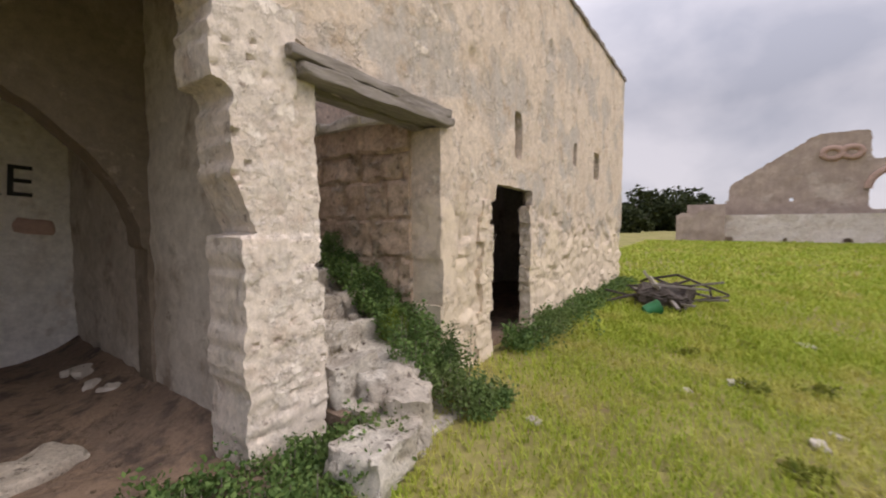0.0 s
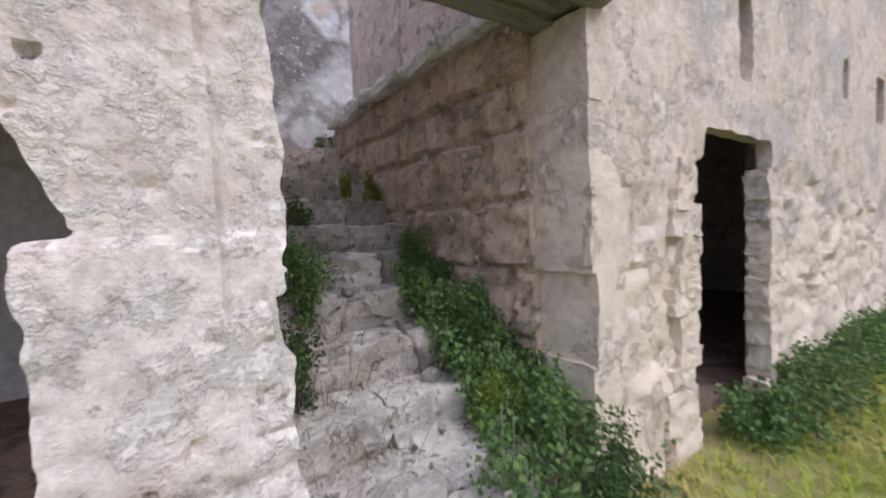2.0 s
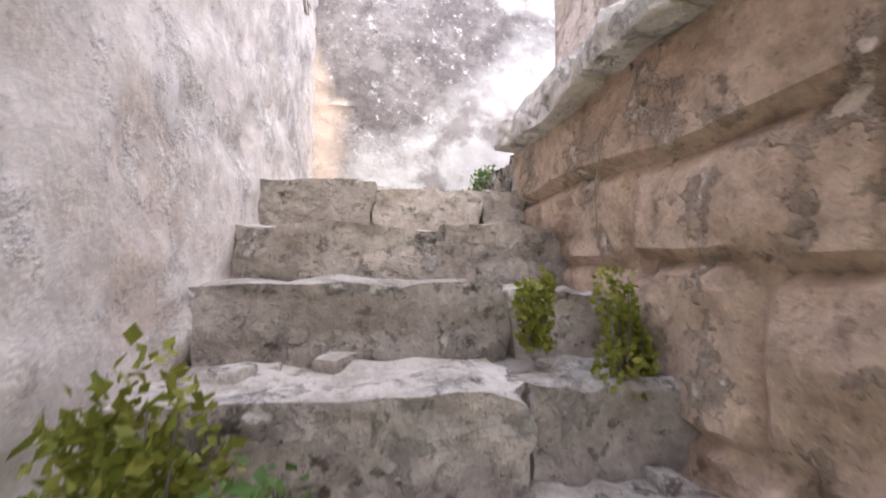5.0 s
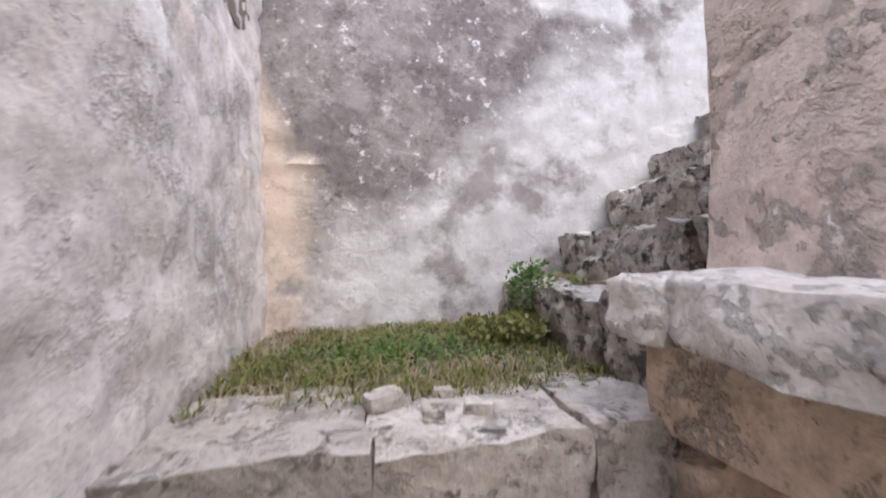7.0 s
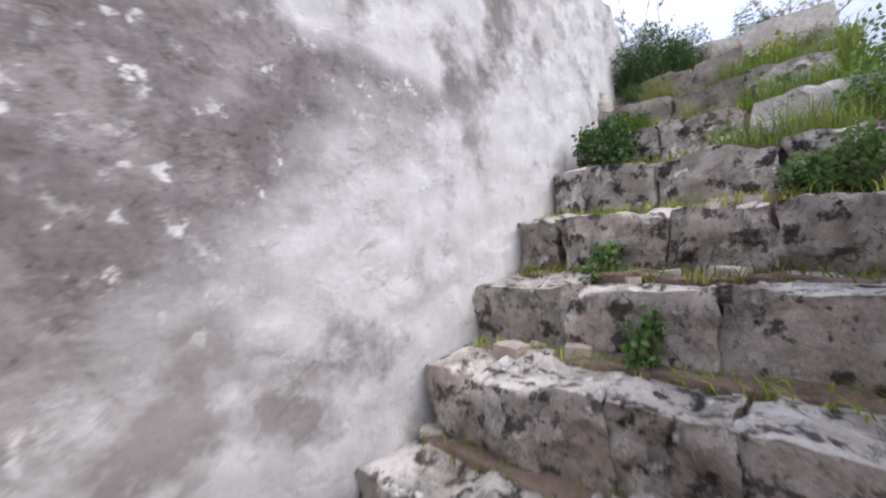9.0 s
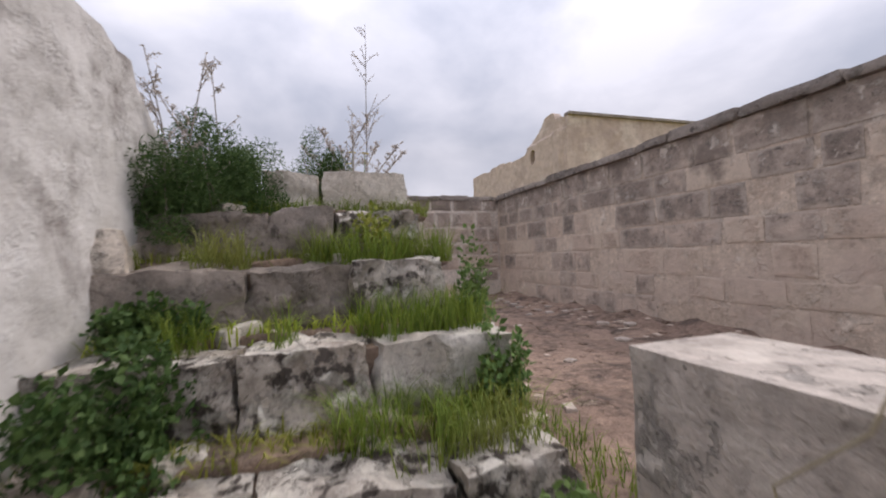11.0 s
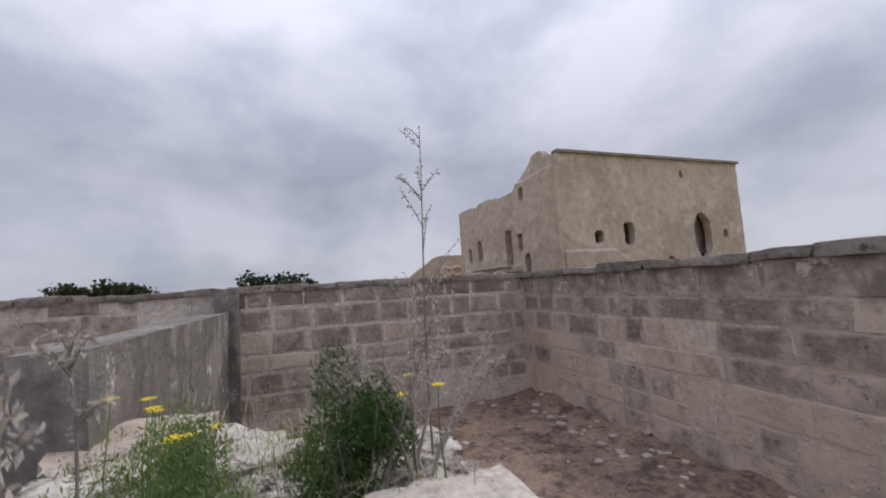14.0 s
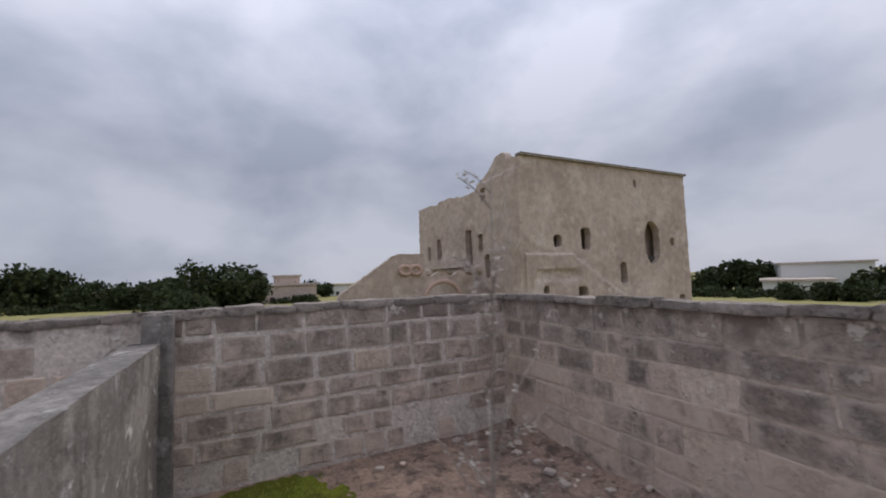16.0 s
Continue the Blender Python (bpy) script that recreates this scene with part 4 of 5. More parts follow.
box("ceiling_below", 2.05, 9.9, 0.33, 2.9, 3.3, 3.5, M_CAVE, kind="structure")
box("roof_room", -4.6, 0.0, 0.3, 9.2, 4.2, 4.4, M_MORTAR, kind="structure")
box("roof_middle", 0.0, 4.7, 4.78, 9.2, 3.9, 4.3, M_MORTAR, kind="structure")
box("wall_corner_core", 1.5, 1.98, 2.7, 3.02, 2.9, 3.66, M_MORTAR, kind="structure")
box("stair_flank", 2.9, 6.0, 2.92, 3.1, 2.6, 3.61, M_MORTAR, kind="structure")

# ---- door opening of the ground floor ----
box("wall_inner_back", 2.0, 9.0, 2.9, 3.1, -0.2, 3.4, M_CAVE, kind="structure")
box("wall_inner_left", 1.9, 2.1, 0.33, 3.0, -0.2, 3.4, M_CAVE, kind="structure")
box("wall_inner_right", 8.9, 9.1, 0.33, 3.0, -0.2, 3.4, M_CAVE, kind="structure")
box("floor_inner", 2.1, 8.9, 0.2, 2.9, -0.2, 0.0, M_SOIL, kind="structure")
for k, (x, y, tl, tn, ln) in enumerate(((3.3, 0.55, 68, 12, 2.0), (3.15, 0.7, 60, -18, 1.7))):
    ob = box("leaning_board", 0, ln, -0.06, 0.06, -0.012, 0.012, M_DARKWOOD, bevel=0.003, label="dark board leaning inside the doorway", category="board", group="boards in the doorway")
    ob.matrix_basis = pose(x - 0.35, y, 0.02, 0, -tl, tn)
box("rusty_sheet", 2.75, 3.35, 2.82, 2.88, 0.9, 1.6, M_RUST, bevel=0.01, label="reddish rusty panel at the back of the dark room", category="panel")

# ---- far ruin with its slanting gable ----
RX = 37.0


def ruin_hole(a, b):
    y, z = -a, b - 0.4
    line = 3.4 if y > -2.8 else (4.8 + (y + 2.8) / -5.1 * 3.4 if y > -7.9 else (8.2 if y > -10.6 else 6.4 + 0.3 * math.sin(y * 3)))
    if z > line:
        return True
    if -13.9 < y < -10.45 and (2.75 < z < 4.2 or ((y + 12.2) / 1.75) ** 2 + ((z - 4.2) / 1.5) ** 2 < 1) and z > 2.75:
        return True
    return -6.7 < y < -6.4 and 3.4 < z < 3.8


ruin = empty("ruined_barn", "roofless limestone ruin with a slanting gable and arched opening", "ruin")
relief("gable_wall", (RX, 0.0, -0.4), (0, -1, 0), (0, 0, 1), (-1, 0, 0), 15.5, 9.0, M_TOWER, 0.2, 0.6, ruin_hole, 0.05, 0.06, parent=ruin, kind="")
relief("front_wall", (RX - 1.2, -2.6, -0.4), (0, -1, 0), (0, 0, 1), (-1, 0, 0), 11.5, 2.9, M_PIER, 0.2, 0.4, lambda a, b: (a * 0.7) % 2.3 < 0.35 and 0.9 < b < 1.3, 0.08, 0.1, parent=ruin, kind="")
relief("side_wall", (RX, -14.0, -0.4), (1, 0, 0), (0, 0, 1), (0, -1, 0), 8.0, 6.0, M_TOWER, 0.3, 0.6, None, 0.05, parent=ruin, kind="")
relief("broken_wall", (RX - 2.0, 0.6, -0.3), (0, -1, 0), (0, 0, 1), (-1, 0, 0), 3.2, 4.0, M_TOWER, 0.2, 0.6, lambda a, b: b > 3.2 + 0.7 * noise.noise(Vector((a * 1.2, 0, 3))) + 0.25 * a - 0.5, 0.08, 0.1, parent=ruin, kind="")
for y0 in (-8.6, -9.6):
    cv, cf = [], []
    tube(cv, cf, [(RX - 0.02, y0 + 0.5 * math.cos(a * math.pi / 8), 6.75 + 0.38 * math.sin(a * math.pi / 8)) for a in range(17)], 0.2, 0.2, 6)
    mesh_object("rust_ring", cv, cf, M_FADEDRED, ruin)
cv, cf = [], []
tube(cv, cf, [(RX - 0.1, -12.2 + 1.75 * math.cos(a * math.pi / 12), 4.2 + 1.5 * math.sin(a * math.pi / 12)) for a in range(13)], 0.22, 0.22, 6)
mesh_object("arch_rim", cv, cf, M_FADEDRED, ruin)

# ---- large fortified farmhouse ----
built = set(scene.collection.objects)
BX, BY = 30.3, -15.9
house = empty("fortified_farmhouse", "tall weathered limestone farmhouse, derelict, with empty windows", "house")
openings_x = ((-18.93, -19.77, 8.61, 9.73), (-22.1, -23.1, 8.28, 10.39), (-26.68, -27.7, 5.32, 7.15), (-29.1, -29.7, 14.2, 15.2), (-34.1, -34.8, 8.65, 9.61), (-21.1, -22.3, 3.6, 5.31), (-17.4, -18.1, 4.4, 5.5), (-35.0, -35.9, 3.0, 3.8))


def house_hole_x(a, b):
    y, z = BY - a, b
    for y0, y1, z0, z1 in openings_x:
        if y1 < y < y0 and z0 < z < z1:
            return True
    return ((y + 31.4) / 1.15) ** 2 + ((z - 9.1) / (2.1 if z > 9 else 2.2)) ** 2 < 1


def house_shape_x(a, b):
    y = BY - a
    return (0.25 if b < 7.9 and y > -21 - (7.9 - b) * 1.6 else 0.0) - (0.2 if 5.8 < b < 6.6 and -17 > y > -21.5 else 0.0)


relief("wall", (BX, BY, -0.5), (0, -1, 0), (0, 0, 1), (-1, 0, 0), 21.0, 16.5, M_TOWER, 0.22, 0.7, lambda a, b: house_hole_x(a, b - 0.5), 0.05, 0.08, lambda a, b: house_shape_x(a, b - 0.5), parent=house, kind="")


def house_hole_y(a, b):
    x, z = BX + a, b - 0.5
    line = 15.9
    if x > 32.2:
        line = 16.9 if x < 33.4 else 16.9 - (x - 33.4) * 0.62
    if x > 36.4:
        line = 14.7 - 0.25 * math.sin((x - 36.4) * 0.6)
    if x > 45.5:
        line = 14.6 + 0.3 * (x > 47)
    if z > line:
        return True
    for x0, x1, z0, z1 in ((35.2, 36.0, 13.1, 14.4), (38.3, 39.6, 7.4, 10.9), (35.9, 36.7, 8.6, 10.2), (45.0, 46.2, 8.3, 10.8), (47.9, 48.9, 8.3, 10.0), (34.7, 35.6, 6.2, 8.2)):
        if x0 < x < x1 and z0 < z < z1:
            return True
    return False


relief("wall", (BX, BY + 0.02, -0.5), (1, 0, 0), (0, 0, 1), (0, 1, 0), 21.0, 17.6, M_TOWER, 0.22, 0.7, house_hole_y, 0.06, 0.08,
       lambda a, b: (0.3 if a < 6.5 and b < 15.5 else 0.0) + (0.35 if 0.6 < a < 1.6 else 0.0) + (0.5 if 7.2 < b < 7.8 and a > 6 else 0.0), parent=house, kind="")
hb = bmesh.new()
add_box(hb, BX + 0.4, BX + 21, BY - 21.0, BY - 20.4, -0.5, 15.5)
add_box(hb, BX + 20.4, BX + 21, BY - 21, BY - 0.4, -0.5, 14.0)
part("wall", hb, M_TOWER, house)
hb = bmesh.new()
add_box(hb, BX + 0.5, BX + 20.5, BY - 20.5, BY - 0.6, 7.4, 7.7)
add_box(hb, BX + 0.5, BX + 7.0, BY - 20.5, BY - 0.6, 15.3, 15.6)
part("floor_slab", hb, M_DARK, house)
hb = bmesh.new()
add_box(hb, BX - 0.25, BX + 0.5, BY - 21.1, BY + 0.1, 15.98, 16.2)
part("cornice", hb, M_COPING, house)
hb = bmesh.new()
add_box(hb, BX + 7.5, BX + 16.5, BY, BY + 0.9, 7.25, 7.5)
part("balcony_slab", hb, M_MORTAR, house)
hb = bmesh.new()
add_box(hb, BX + 1.5, BX + 2.0, BY - 20, BY - 1, 0, 14.5)
add_box(hb, BX + 1.5, BX + 20, BY - 2.5, BY - 2.0, 0, 13.0)
part("inner_wall", hb, M_TOWER, house)

# ---- far houses, sheds and trees ----
def flat_house(x, y, w, d, h, turn, mat, label):
    e = empty("far_house", label, "house", "houses on the horizon")
    bm = bmesh.new()
    add_box(bm, -w / 2, w / 2, -d / 2, d / 2, -1, h)
    wall = part("wall", bm, mat, e)
    bm = bmesh.new()
    add_box(bm, -w / 2 - 0.4, w / 2 + 0.4, -d / 2 - 0.4, d / 2 + 0.4, h, h + 0.35)
    part("roof", bm, M_MORTAR, e)
    for k in range(max(2, int(d / 3))):
        bm = bmesh.new()
        y0 = -d / 2 + 1.2 + k * 3
        add_box(bm, -w / 2 - 0.03, -w / 2 + 0.1, y0, y0 + 1.1, 1.0, 2.4)
        part("window", bm, M_DARK, wall)
    e.matrix_basis = pose(x, y, 0.4, 0, 0, turn)
    return e


flat_house(118, -6, 9, 13, 5.2, 5, M_TOWER, "far flat-roofed stone villa among trees")
flat_house(119, -6, 4, 6, 7.6, 5, M_TOWER, "small upper storey of a far flat-roofed villa")
flat_house(150, -27, 8, 12, 4.5, -5, M_WHITE, "far low whitewashed house with flat roof")
flat_house(58, -128, 14, 60, 6.4, 30, M_WHITE, "long pale shed on the skyline")
flat_house(48, -100, 10, 30, 3.2, 25, M_WHITE, "low white outbuilding behind the farmhouse")
flat_house(75, 34, 3, 40, 1.2, 0, M_MORTAR, "low far field wall of grey stone")


def far_tree(x, y, h, r, seed):
    rng = np.random.default_rng(seed)
    e = empty("tree", "dark broad evergreen tree on the skyline", "tree", "trees on the skyline")
    tv, tf = [], []
    tube(tv, tf, [(0, 0, -0.5), (0.1, 0.05, h * 0.25), (0.0, 0.2, h * 0.6)], 0.05 * h, 0.02 * h, 6)
    for k in range(5):
        a = rng.uniform(0, 6.28)
        tube(tv, tf, [(0.05, 0.05, h * 0.25), (r * 0.35 * math.cos(a), r * 0.35 * math.sin(a), h * 0.5), (r * 0.6 * math.cos(a), r * 0.6 * math.sin(a), h * 0.7)], 0.022 * h, 0.008 * h, 5)
    mesh_object("trunk", tv, tf, M_BARK, e)
    pts = cloud(rng, 1900, (0, 0, h * 0.5), (r, r, h * 0.52), 0.25, 16)
    pts[:, 2] = np.abs(pts[:, 2])
    leaf_mesh("crown", pts, 0.08 * h + 0.1, M_TREE, e, 0.2, 0.8, seed)
    e.matrix_basis = pose(x, y, 0.3)
    return e


rng = np.random.default_rng(21)
for az, dist, top in ((24, 150, 13), (21.5, 150, 14.5), (19.5, 155, 14.8), (17.8, 150, 12.5), (15.5, 140, 9.0), (13.5, 135, 8.2), (11.5, 120, 8.5), (9.7, 120, 10.0), (8.0, 110, 8.5), (6.5, 105, 9.5), (4.6, 95, 11.5),
                      (3.2, 100, 9.5), (1.2, 95, 10.8), (-0.6, 100, 10.0), (-2.0, 125, 8.5), (-7.5, 130, 7.0), (-9.5, 140, 6.8), (-59.5, 120, 8.2), (-61.5, 118, 9.3), (-63.5, 118, 10.0), (-65.0, 122, 8.0), (-74, 100, 7.4), (-76, 100, 7.8), (-70, 80, 4.2), (-72, 80, 4.6), (-67, 82, 4.0), (8.5, 62, 5.0), (6.6, 60, 6.4), (4.9, 62, 5.4)):
    far_tree(4.9 + dist * math.cos(radians(az)), 3.9 + dist * math.sin(radians(az)), top * 0.9, top * rng.uniform(0.5, 0.75), int(abs(az * 10)) + int(dist))
hedge = np.concatenate([cloud(np.random.default_rng(300 + k), 700, (4.9 + d * math.cos(radians(a)), 3.9 + d * math.sin(radians(a)), 1.2), (4, 6, 2.0), 0.2, 10) for k, (a, d) in enumerate([(26 - 1.7 * i, 130 - 1.2 * i) for i in range(21)] + [(-57 - 2.2 * i, 92 - i) for i in range(12)])])
leaf_mesh("far_hedge", hedge, 0.6, M_TREE, None, 0.2, 0.8, 9, "dark scrub band along the far field edge", "shrubs", "", "stuff")

settle(built)

# ---- plants ----
def weed_patch(name, x, y, z, rx, ry, rz, count, size, mat, seed, label, category="weeds", group="", lumps=9, slim=0.7):
    rng = np.random.default_rng(seed)
    e = empty(name, label, category, group)
    pts = cloud(rng, count, (0, 0, rz * 0.55), (rx, ry, rz), 0.25, lumps)
    pts[:, 2] = np.abs(pts[:, 2])
    leaf_mesh("foliage", pts, size, mat, e, 0.5, slim, seed, kind="stuff")
    sv, sf = [], []
    for k in range(14):
        p = pts[rng.integers(0, count)]
        tube(sv, sf, [(p[0] * 0.3, p[1] * 0.3, 0.0), (p[0] * 0.7, p[1] * 0.7, p[2] * 0.5), tuple(p)], 0.005, 0.002, 4)
    mesh_object("stem_tangle", sv, sf, M_TWIG, e, kind="stuff")
    e.matrix_basis = pose(x, y, z)
    return e


# greenery along the foot of the pier and up the right side of the steps
def leafy_band(name, count, size, mat, seed, place, label, group, slim=0.7):
    """Foliage spread along a strip: place(rng) gives a root and a greatest height."""
    rng = np.random.default_rng(seed)
    e = empty(name, label, "weeds", group)
    pts, sv, sf = [], [], []
    while len(pts) < count:
        x, y, z, h = place(rng)
        lump = 0.75 + 1.1 * noise.noise(Vector((x * 3.6, y * 3.6, seed))) + 0.5 * noise.noise(Vector((x * 9, y * 9, seed)))
        if lump < 0.25:
            continue
        top = h * lump * rng.uniform(0.55, 1.0)
        for s in range(7):
            f = rng.uniform(0.15, 1.0)
            pts.append((x + rng.normal(0, 0.025), y + rng.normal(0, 0.025), z + top * f))
        if rng.random() < 0.06:
            tube(sv, sf, [(x, y, z), (x + 0.02, y, z + top * 0.6), (x + 0.03, y + 0.01, z + top)], 0.004, 0.002, 4)
    leaf_mesh("foliage", pts, size, mat, e, 0.45, slim, seed, kind="stuff")
    mesh_object("stem_tangle", sv, sf, M_TWIG, e, kind="stuff")
    return e


def stair_side(rng):
    y = rng.uniform(-0.95, 1.15)
    f = (y + 0.95) / 2.1
    x = rng.uniform(0.78 + 0.12 * f, 1.40) if y > -0.1 else rng.uniform(0.6 + 0.35 * abs(y + 0.1), 1.42)
    return x, y, max(0.0, 0.48 + 0.657 * y - 0.05), 0.34 * (0.5 + 0.5 * math.sin(3.0 * f + 0.4)) + 0.08


def pier_foot(rng):
    x = rng.uniform(-1.35, 0.2)
    return x, rng.uniform(-0.75, -0.12) + 0.25 * (x < -0.8), 0.0, 0.3


def facade_foot(rng):
    x = 2.75 + 7.4 * rng.uniform(0, 1)
    return x, -0.12 - abs(rng.normal(0, 0.24)), 0.0, 0.36 if x < 6 else 0.26


leafy_band("nettle_bank", 9000, 0.036, M_LEAF, 701, pier_foot, "fresh green nettles at the foot of the stone pier", "weeds at the walls")
leafy_band("creeper_bank", 15000, 0.034, M_LEAF, 702, stair_side, "dense green weeds running up the stair side", "weeds at the walls")
leafy_band("wall_weed_bank", 16000, 0.045, M_LEAF, 703, facade_foot, "rank green weeds along the foot of the facade", "weeds at the walls")
for k, (x, y, z, r, h, n, m) in enumerate(((0.22, 1.0, 1.0, 0.2, 0.42, 1300, M_LEAF), (0.16, 1.25, 1.2, 0.16, 0.3, 800, M_LEAF), (0.2, 1.75, 1.58, 0.2, 0.24, 900, M_YELLEAF), (0.42, 1.72, 1.58, 0.16, 0.16, 500, M_LEAF), (0.1, 0.55, 0.7, 0.14, 0.3, 500, M_DEEPLEAF),
                                           (0.98, 2.22, 1.86, 0.07, 0.15, 420, M_YELLEAF), (1.2, 2.08, 1.76, 0.12, 0.22, 800, M_YELLEAF))):
    weed_patch("stair_weed", x, y, z, r, r, h, int(n * 1.7), 0.024, m, 740 + k, "leafy weed growing from the stair joints", group="weeds on the stairs")
for k, (x, y, z, r, h, n, m) in enumerate(((1.12, 1.0, 0.98, 0.16, 0.34, 1500, M_DEEPLEAF), (1.18, 1.3, 1.2, 0.14, 0.3, 1200, M_LEAF), (1.05, 0.55, 0.7, 0.18, 0.36, 1500, M_DEEPLEAF), (0.98, 0.15, 0.42, 0.18, 0.34, 1300, M_TALL), (1.2, -0.3, 0.2, 0.2, 0.4, 1300, M_DEEPLEAF))):
    weed_patch("stair_weed", x, y, z, r, r, h, n * 2, 0.03, m, 730 + k, "feathery dark green weed beside the steps", group="weeds on the stairs", lumps=14, slim=0.28)
# landing grass and step weeds
rng = np.random.default_rng(31)
p = np.stack([rng.uniform(0.03, 1.45, 9000), 3.25 + 1.13 * rng.uniform(0, 1, 9000) ** 0.7, np.full(9000, 2.445)], 1)
thick = np.array([noise.noise(Vector((v[0] * 4, v[1] * 4, 2.0))) + 0.5 * noise.noise(Vector((v[0] * 13, v[1] * 13, 5.0))) for v in p])
blades("landing_grass", p[thick > -0.12], 0.06, M_TURF, 4, 1.6, 0.003, label="short yellow-green grass covering the landing")
blades("landing_straw", p[(thick < 0.1)][:2600], 0.05, M_STRAW, 5, 1.8, 0.0022, label="dead straw between the landing grass")
tufts = cloud(np.random.default_rng(77), 2600, (0.72, 3.85, 2.44), (0.72, 0.52, 0.05), 0.2, 26)
tufts[:, 2] = 2.44 + np.abs(tufts[:, 2] - 2.44)
leaf_mesh("landing_clover", tufts, 0.026, M_LEAF, None, 0.6, 0.7, 78, "small green leaves in the landing grass", "weeds", "", "stuff")
weed_patch("stair_weed", 1.28, 3.95, 2.46, 0.34, 0.36, 0.1, 2600, 0.03, M_TURF, 759, "yellow-green weed spreading over the landing", group="weeds on the stairs")
weed_patch("stair_weed", 1.42, 4.0, 2.46, 0.2, 0.3, 0.28, 1500, 0.028, M_LEAF, 760, "bright green weed at the foot of the upper steps", group="weeds on the stairs")
for k in range(9):
    x, z = tread(k)
    n = 420 + 110 * k
    q = np.stack([x + rng.uniform(0.22, 0.42, n), rng.uniform(3.12, 4.38, n), np.full(n, z - 0.01)], 1)
    blades("step_grass", q, 0.05 + 0.006 * k, M_TALL if k > 7 else M_YELLEAF if k % 2 else M_BLADE, 50 + k, 1.2, 0.003, label="sparse grass on a stone tread")
for k, (st, y, r, h, n, m) in enumerate(((2, 3.7, 0.08, 0.14, 260, M_LEAF), (3, 3.95, 0.12, 0.12, 320, M_LEAF), (4, 3.3, 0.16, 0.16, 600, M_LEAF), (4, 3.2, 0.12, 0.2, 420, M_LEAF), (5, 3.15, 0.09, 0.24, 420, M_LEAF), (6, 3.12, 0.08, 0.26, 420, M_LEAF),
                                         (5, 4.2, 0.22, 0.3, 1800, M_DEEPLEAF), (6, 4.22, 0.2, 0.24, 1200, M_DEEPLEAF), (5, 3.2, 0.12, 0.12, 300, M_YELLEAF), (7, 3.5, 0.15, 0.2, 500, M_YELLEAF))):
    weed_patch("stair_weed", tread(st)[0] + 0.3, y, tread(st)[1] - 0.01, r, r, h, int(n * 1.6), 0.024, m, 770 + k, "small leafy weed on a stone tread", group="weeds on the stairs")
# tall grass beside the upper steps
q = []
for k in range(5, 8):
    x, z = tread(k)
    n = 2600 if k < 7 else 3200
    g = np.stack([x + rng.uniform(0.06, 0.42, n), rng.uniform(3.15, 4.15, n), np.full(n, z - 0.01)], 1)
    q.append(g[[noise.noise(Vector((v[0] * 5, v[1] * 5, 1.0))) + 0.25 > 0.9 * (v[1] - 3.3) for v in g]])
blades("tall_grass", np.concatenate(q), 0.16, M_TALL, 71, 1.0, 0.0018, label="tall green grass on the upper stone treads")
q = np.stack([rng.uniform(3.0, 4.9, 1600), rng.uniform(2.55, 3.1, 1600), np.full(1600, 3.62)], 1)
blades("edge_grass", q, 0.10, M_TALL, 72, 0.8, 0.003, label="green grass along the stair foot on the terrace")

built = set(scene.collection.objects)
q = np.stack([rng.uniform(5.45, 6.3, 3600), rng.uniform(3.6, 4.6, 3600), np.full(3600, 5.12)], 1)
q = q[[noise.noise(Vector((v[0] * 4, v[1] * 4, 6.0))) > 0.0 for v in q]]
blades("wall_top_grass", q, 0.16, M_TALL, 73, 0.9, 0.0025, label="thin green grass on the broken wall top")
q = np.stack([rng.uniform(5.25, 6.4, 1500), rng.uniform(3.3, 4.6, 1500), np.full(1500, 5.1)], 1)
q = q[[noise.noise(Vector((v[0] * 3, v[1] * 3, 16.0))) > 0.1 for v in q]]
blades("wall_top_straw", q, 0.3, M_STRAW, 74, 0.9, 0.0016, label="thin dry straw on the broken wall top")
# bushes and dry stalks at the stair head
for k, (x, y, z, rx, ry, rz, n, m) in enumerate(((5.02, 4.16, 4.98, 0.36, 0.32, 0.44, 9000, M_DEEPLEAF), (4.72, 4.3, 4.95, 0.2, 0.18, 0.3, 2200, M_DEEPLEAF), (5.62, 3.68, 5.2, 0.22, 0.22, 0.34, 3000, M_DEEPLEAF), (5.55, 4.18, 5.1, 0.3, 0.28, 0.3, 2200, M_LEAF), (5.85, 4.3, 5.1, 0.26, 0.26, 0.3, 1500, M_TALL))):
    weed_patch("bush", x, y, z, rx, ry, rz, n * 3, 0.024, m, 800 + k, "dense fine-leaved green bush on the stair head", "bush", "bushes on the stair head", 22, 0.2)


